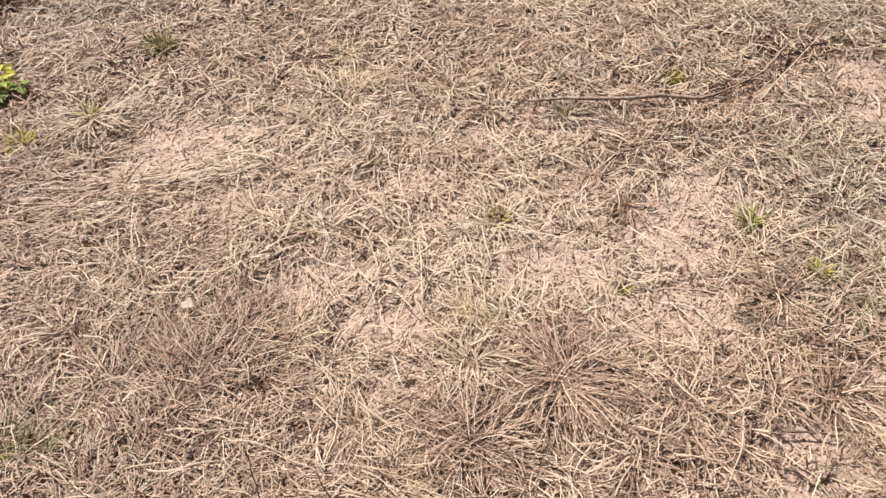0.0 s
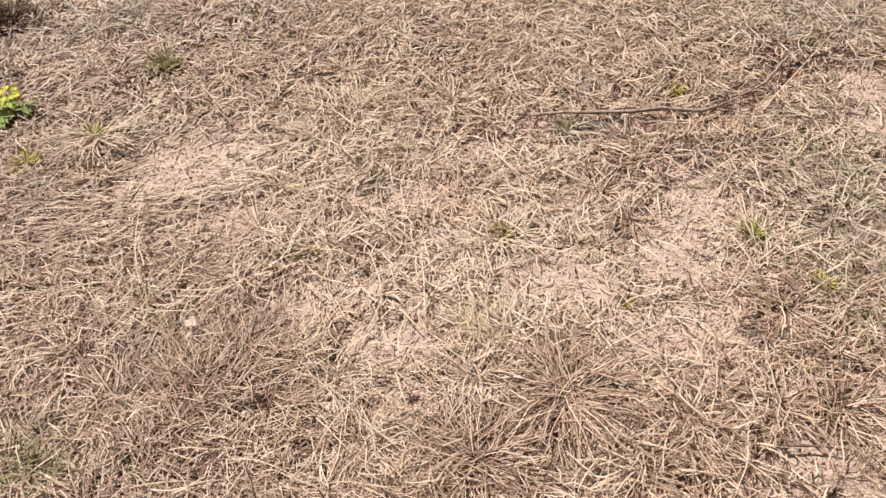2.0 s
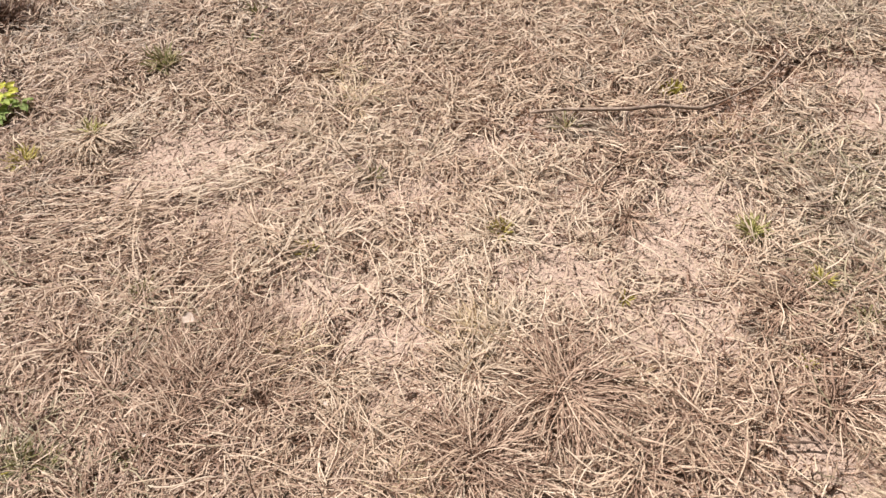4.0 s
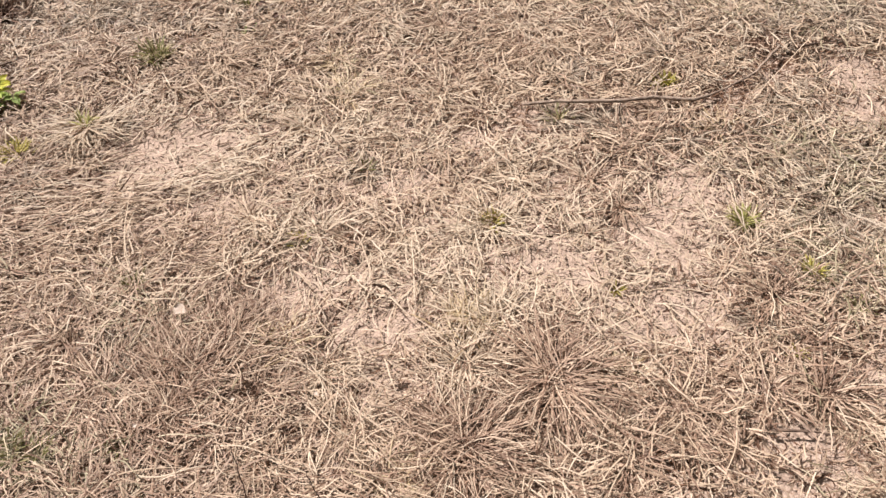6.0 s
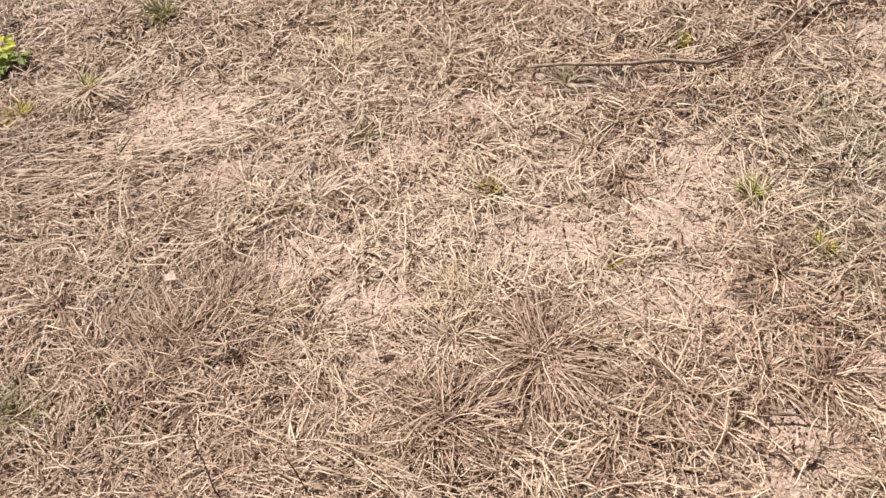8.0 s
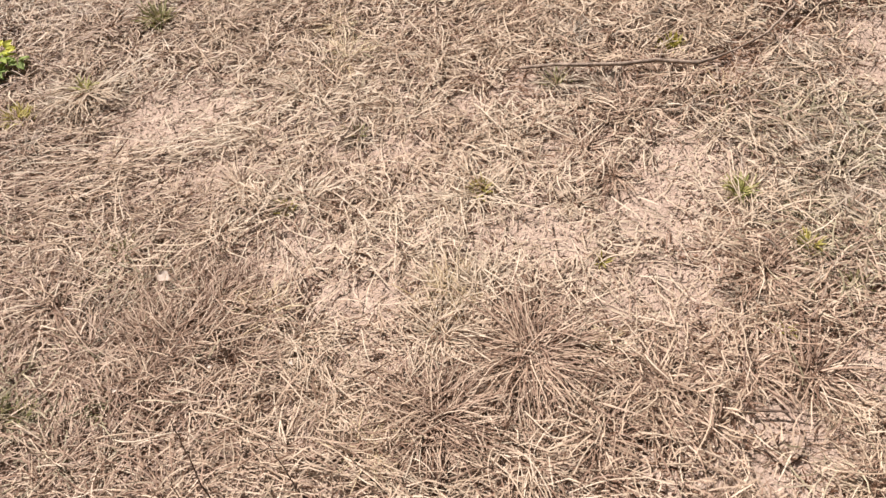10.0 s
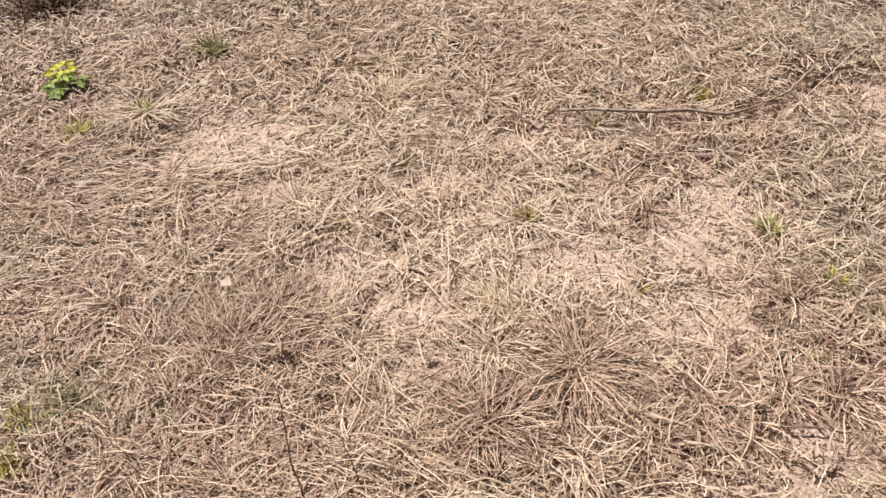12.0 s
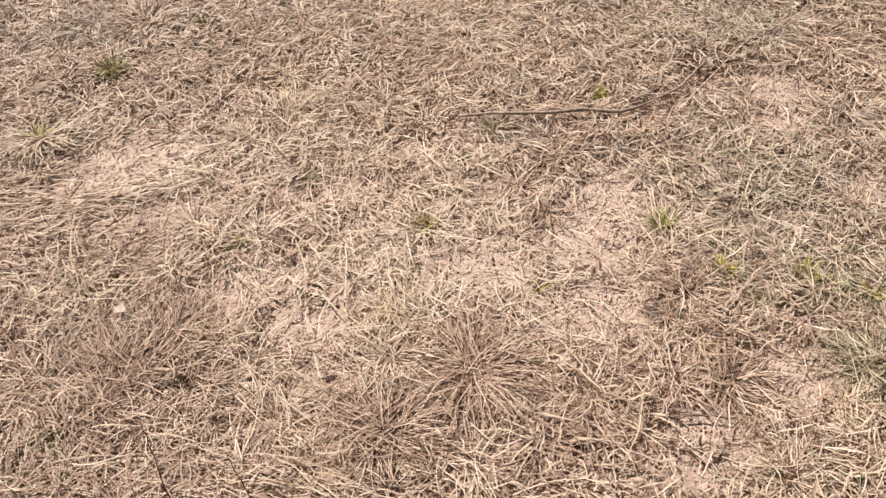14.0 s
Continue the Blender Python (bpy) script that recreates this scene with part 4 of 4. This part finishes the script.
# ---- the broad-leaved weed ----
CLEAR.append((-1.385, 2.18, 0.04))
weed = thing("weed", -1.391, 2.215, "small broad-leaved weed, yellow young leaves above green ones", "weed")
root = Vector(weed.location)
top = Vector((0.004, 0.016, 0.062))
child("stem", rod_mesh("stem", [root, root + Vector((0.004, -0.002, 0.022)), root + Vector((0.002, 0.006, 0.044)), root + top], (0.0024, 0.0022, 0.002, 0.0014), LEAF_GREEN, 6, 0.05), weed)


def shoot(centre, count, reach, long_, wide, tilt, mat, label=""):
    """One shoot of the weed: a thin stalk from the stem with a loose whorl of small leaves at its end."""
    end = Vector(centre) * 0.92
    stalk = child("shoot", rod_mesh("shoot", [root + Vector((0.002, 0.002, 0.016)), root + end * 0.5 + Vector((0, 0, 0.012)), root + end], (0.0016, 0.0013, 0.0011), LEAF_GREEN, 6, 0.05), weed, label)
    for k in range(count):
        way = 360 * k / count + rng.normal(0, 14)
        r = reach * rng.uniform(0.2, 1.0)
        leaf = new("leaf", blade_leaf("leaf", long_ * rng.uniform(0.62, 1.05), wide * rng.uniform(0.7, 1.1), mat, 0.4, 0.4, 5))
        leaf.parent = stalk
        leaf.matrix_basis = (Matrix.Translation(root + end + Vector((r * math.cos(radians(way)), r * math.sin(radians(way)), rng.normal(0, 0.004))))
                             @ pose(0, 0, 0, rng.normal(0, 14), -tilt + rng.normal(0, 10), way))


shoot((-0.014, 0.052, 0.072), 13, 0.028, 0.038, 0.026, 8, LEAF_YELLOW, "shoot with yellow young leaves")
shoot((0.004, 0.012, 0.060), 9, 0.018, 0.038, 0.026, 4, LEAF_LIME, "shoot with yellowish green leaves")
shoot((0.058, 0.010, 0.046), 7, 0.018, 0.040, 0.027, 4, LEAF_GREEN)
shoot((-0.012, -0.044, 0.044), 11, 0.020, 0.046, 0.034, 4, LEAF_GREEN)
for sx, sy in ((-0.612, 2.528), (-0.575, 2.532)):
    seedling = thing("seedling", sx, sy, "tiny olive seedling with upright leaves in dry grass", "seedling", "seedlings")
    for way in (60, 120, 250):
        leaf = child("leaf", blade_leaf("leaf", 0.036, 0.012, LEAF_GREEN if way != 120 else LEAF_DARK, 0.3, 0.2, 4), seedling)
        leaf.matrix_parent_inverse = Matrix.Identity(4)
        leaf.matrix_basis = pose(0, 0, 0.004, 0, -50, way + 10)

# ---- dark clumps ----
dark_clump(-1.70, 2.87, 0.16, 0.10, 2600, 0.115)
dark_clump(-1.476, 2.47, 0.045, 0.022, 160, 0.035)

# ---- fallen leaves ----


def fallen_leaf(x, y, long_, wide, way, mat, label, rise=0.02, tilt=12):
    leaf = new("dry_leaf", blade_leaf("dry_leaf", long_, wide, mat, 0.5, 0.35))
    leaf.matrix_world = pose(x, y, float(ground_height(np.array([x]), np.array([y]))[0]) + rise, 10, -tilt, way)
    return tagged(leaf, label, "leaf", "fallen leaves")


fallen_leaf(-0.630, 1.252, 0.042, 0.027, -30, LEAF_PALE, "small bleached white fallen leaf on brown grass", 0.046, 2)
CLEAR.append((-0.617, 1.225, 0.05))
fallen_leaf(0.109, 1.269, 0.034, 0.012, 20, LEAF_PALE, "narrow pale dry leaf lying on straw")
for lx, ly, way in ((-0.462, 0.982, 15), (-0.275, 0.98, -50), (-0.667, 0.935, 40)):
    fallen_leaf(lx, ly, 0.014, 0.009, way, LEAF_PALE, "tiny bleached leaf flake caught in dry grass", 0.040, 4)
fallen_leaf(0.965, 0.635, 0.040, 0.012, -25, LEAF_PALE, "narrow pale dry leaf lying on straw")
fallen_leaf(-0.575, 2.655, 0.038, 0.024, 10, LEAF_DARK, "dark rotted fallen leaf in dead grass", 0.034)
fallen_leaf(-0.503, 2.562, 0.032, 0.018, 70, LEAF_DARK, "dark rotted fallen leaf in dead grass", 0.034)
fallen_leaf(-0.470, 2.551, 0.028, 0.014, 100, LEAF_DARK, "dark rotted fallen leaf in dead grass", 0.034)
# this dark piece is added as the shadow beside the bright green tuft
fallen_leaf(0.806, 1.377, 0.040, 0.026, -5, LEAF_DARK, "dark leaf-shaped piece standing in for the shadow beside a green tuft", 0.008)

# ---- grass cover ----
AREA = (-3.1, 3.2, -0.5, 4.4)
# dark flat litter whose colour deepens the shaded gaps under the pale grass
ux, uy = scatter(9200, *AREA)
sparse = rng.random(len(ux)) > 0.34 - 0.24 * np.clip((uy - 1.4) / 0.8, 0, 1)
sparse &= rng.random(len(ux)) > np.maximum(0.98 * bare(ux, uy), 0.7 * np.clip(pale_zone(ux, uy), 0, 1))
stuff("rotted_litter", make_under(ux[sparse], uy[sparse]), BLADE["rotted"], "dark grass litter pressed flat on the soil, coloured as the shade between blades", "dead grass")
layer("grass_litter", "matted short dead KIND grass litter on soil", "dead grass", *scatter(6600, *AREA), 0.9, make_thatch)
layer("matted_grass", "thick springy KIND dead grass matted over older litter", "dead grass", *thick(*scatter(9000, *AREA)), 0.97, make_thatch)
layer("grass_chaff", "fine broken KIND grass chaff strewn on soil", "dead grass", *scatter(6800, *AREA), 0.22, make_chaff)
layer("fallen_straw", "loose fallen KIND straws lying on the ground", "dead grass", *scatter(620, *AREA), 0.97, make_straws)
layer("short_grass", "short dry KIND grass tufts rooted in soil", "dead grass", *crowns(*AREA), 0.9, make_tufts, 0.1)


def make_outer(x, y):
    n = len(x)
    return ribbons(on_ground(x, y, rng.uniform(0.002, 0.03, n)), rng.uniform(0, 2 * math.pi, n), rng.normal(0.15, 0.3, n), rng.normal(0, 0.6, n), rng.normal(0.4, 0.4, n),
                   rng.uniform(0.04, 0.14, n), rng.uniform(0.004, 0.008, n), seg=2, vee=False)


# looser grass all round, thinning out with distance
for kind, count in (("dark", 30000), ("brown", 28000), ("straw", 28000), ("pale", 12000)):
    ox, oy = rng.normal(0.05, 2.7, count), rng.normal(1.6, 2.7, count)
    off = rng.random(count) < 1 - np.exp(-(beyond(ox, oy) / 0.28) ** 2)
    stuff("grass_litter", make_outer(ox[off], oy[off]), BLADE[kind], f"loose {kind} dead grass litter over soil", "dead grass")


def make_crumbs():
    """Small clods of soil, mostly where it is bare."""
    x, y = scatter(3500, *AREA)
    keep = rng.random(len(x)) < 0.12 + 0.88 * bare(x, y)
    x, y = x[keep], y[keep]
    cube = np.array([(a, b, c) for a in (-1, 1) for b in (-1, 1) for c in (-1, 1)], float) * 0.6
    size = rng.uniform(0.0012, 0.0045, len(x))
    verts = (cube[None] + rng.normal(0, 0.22, (len(x), 8, 3))) * size[:, None, None] + on_ground(x, y, 0.0)[:, None] + np.array((0, 0, 0.4)) * size[:, None, None]
    one = np.array([(0, 1, 3, 2), (4, 6, 7, 5), (0, 4, 5, 1), (2, 3, 7, 6), (0, 2, 6, 4), (1, 5, 7, 3)])
    return verts.reshape(-1, 3), ((np.arange(len(x)) * 8)[:, None, None] + one[None]).reshape(-1, 4)


stuff("soil_crumb", make_crumbs(), SOIL, "small crumbs and clods of dry tan soil", "soil")
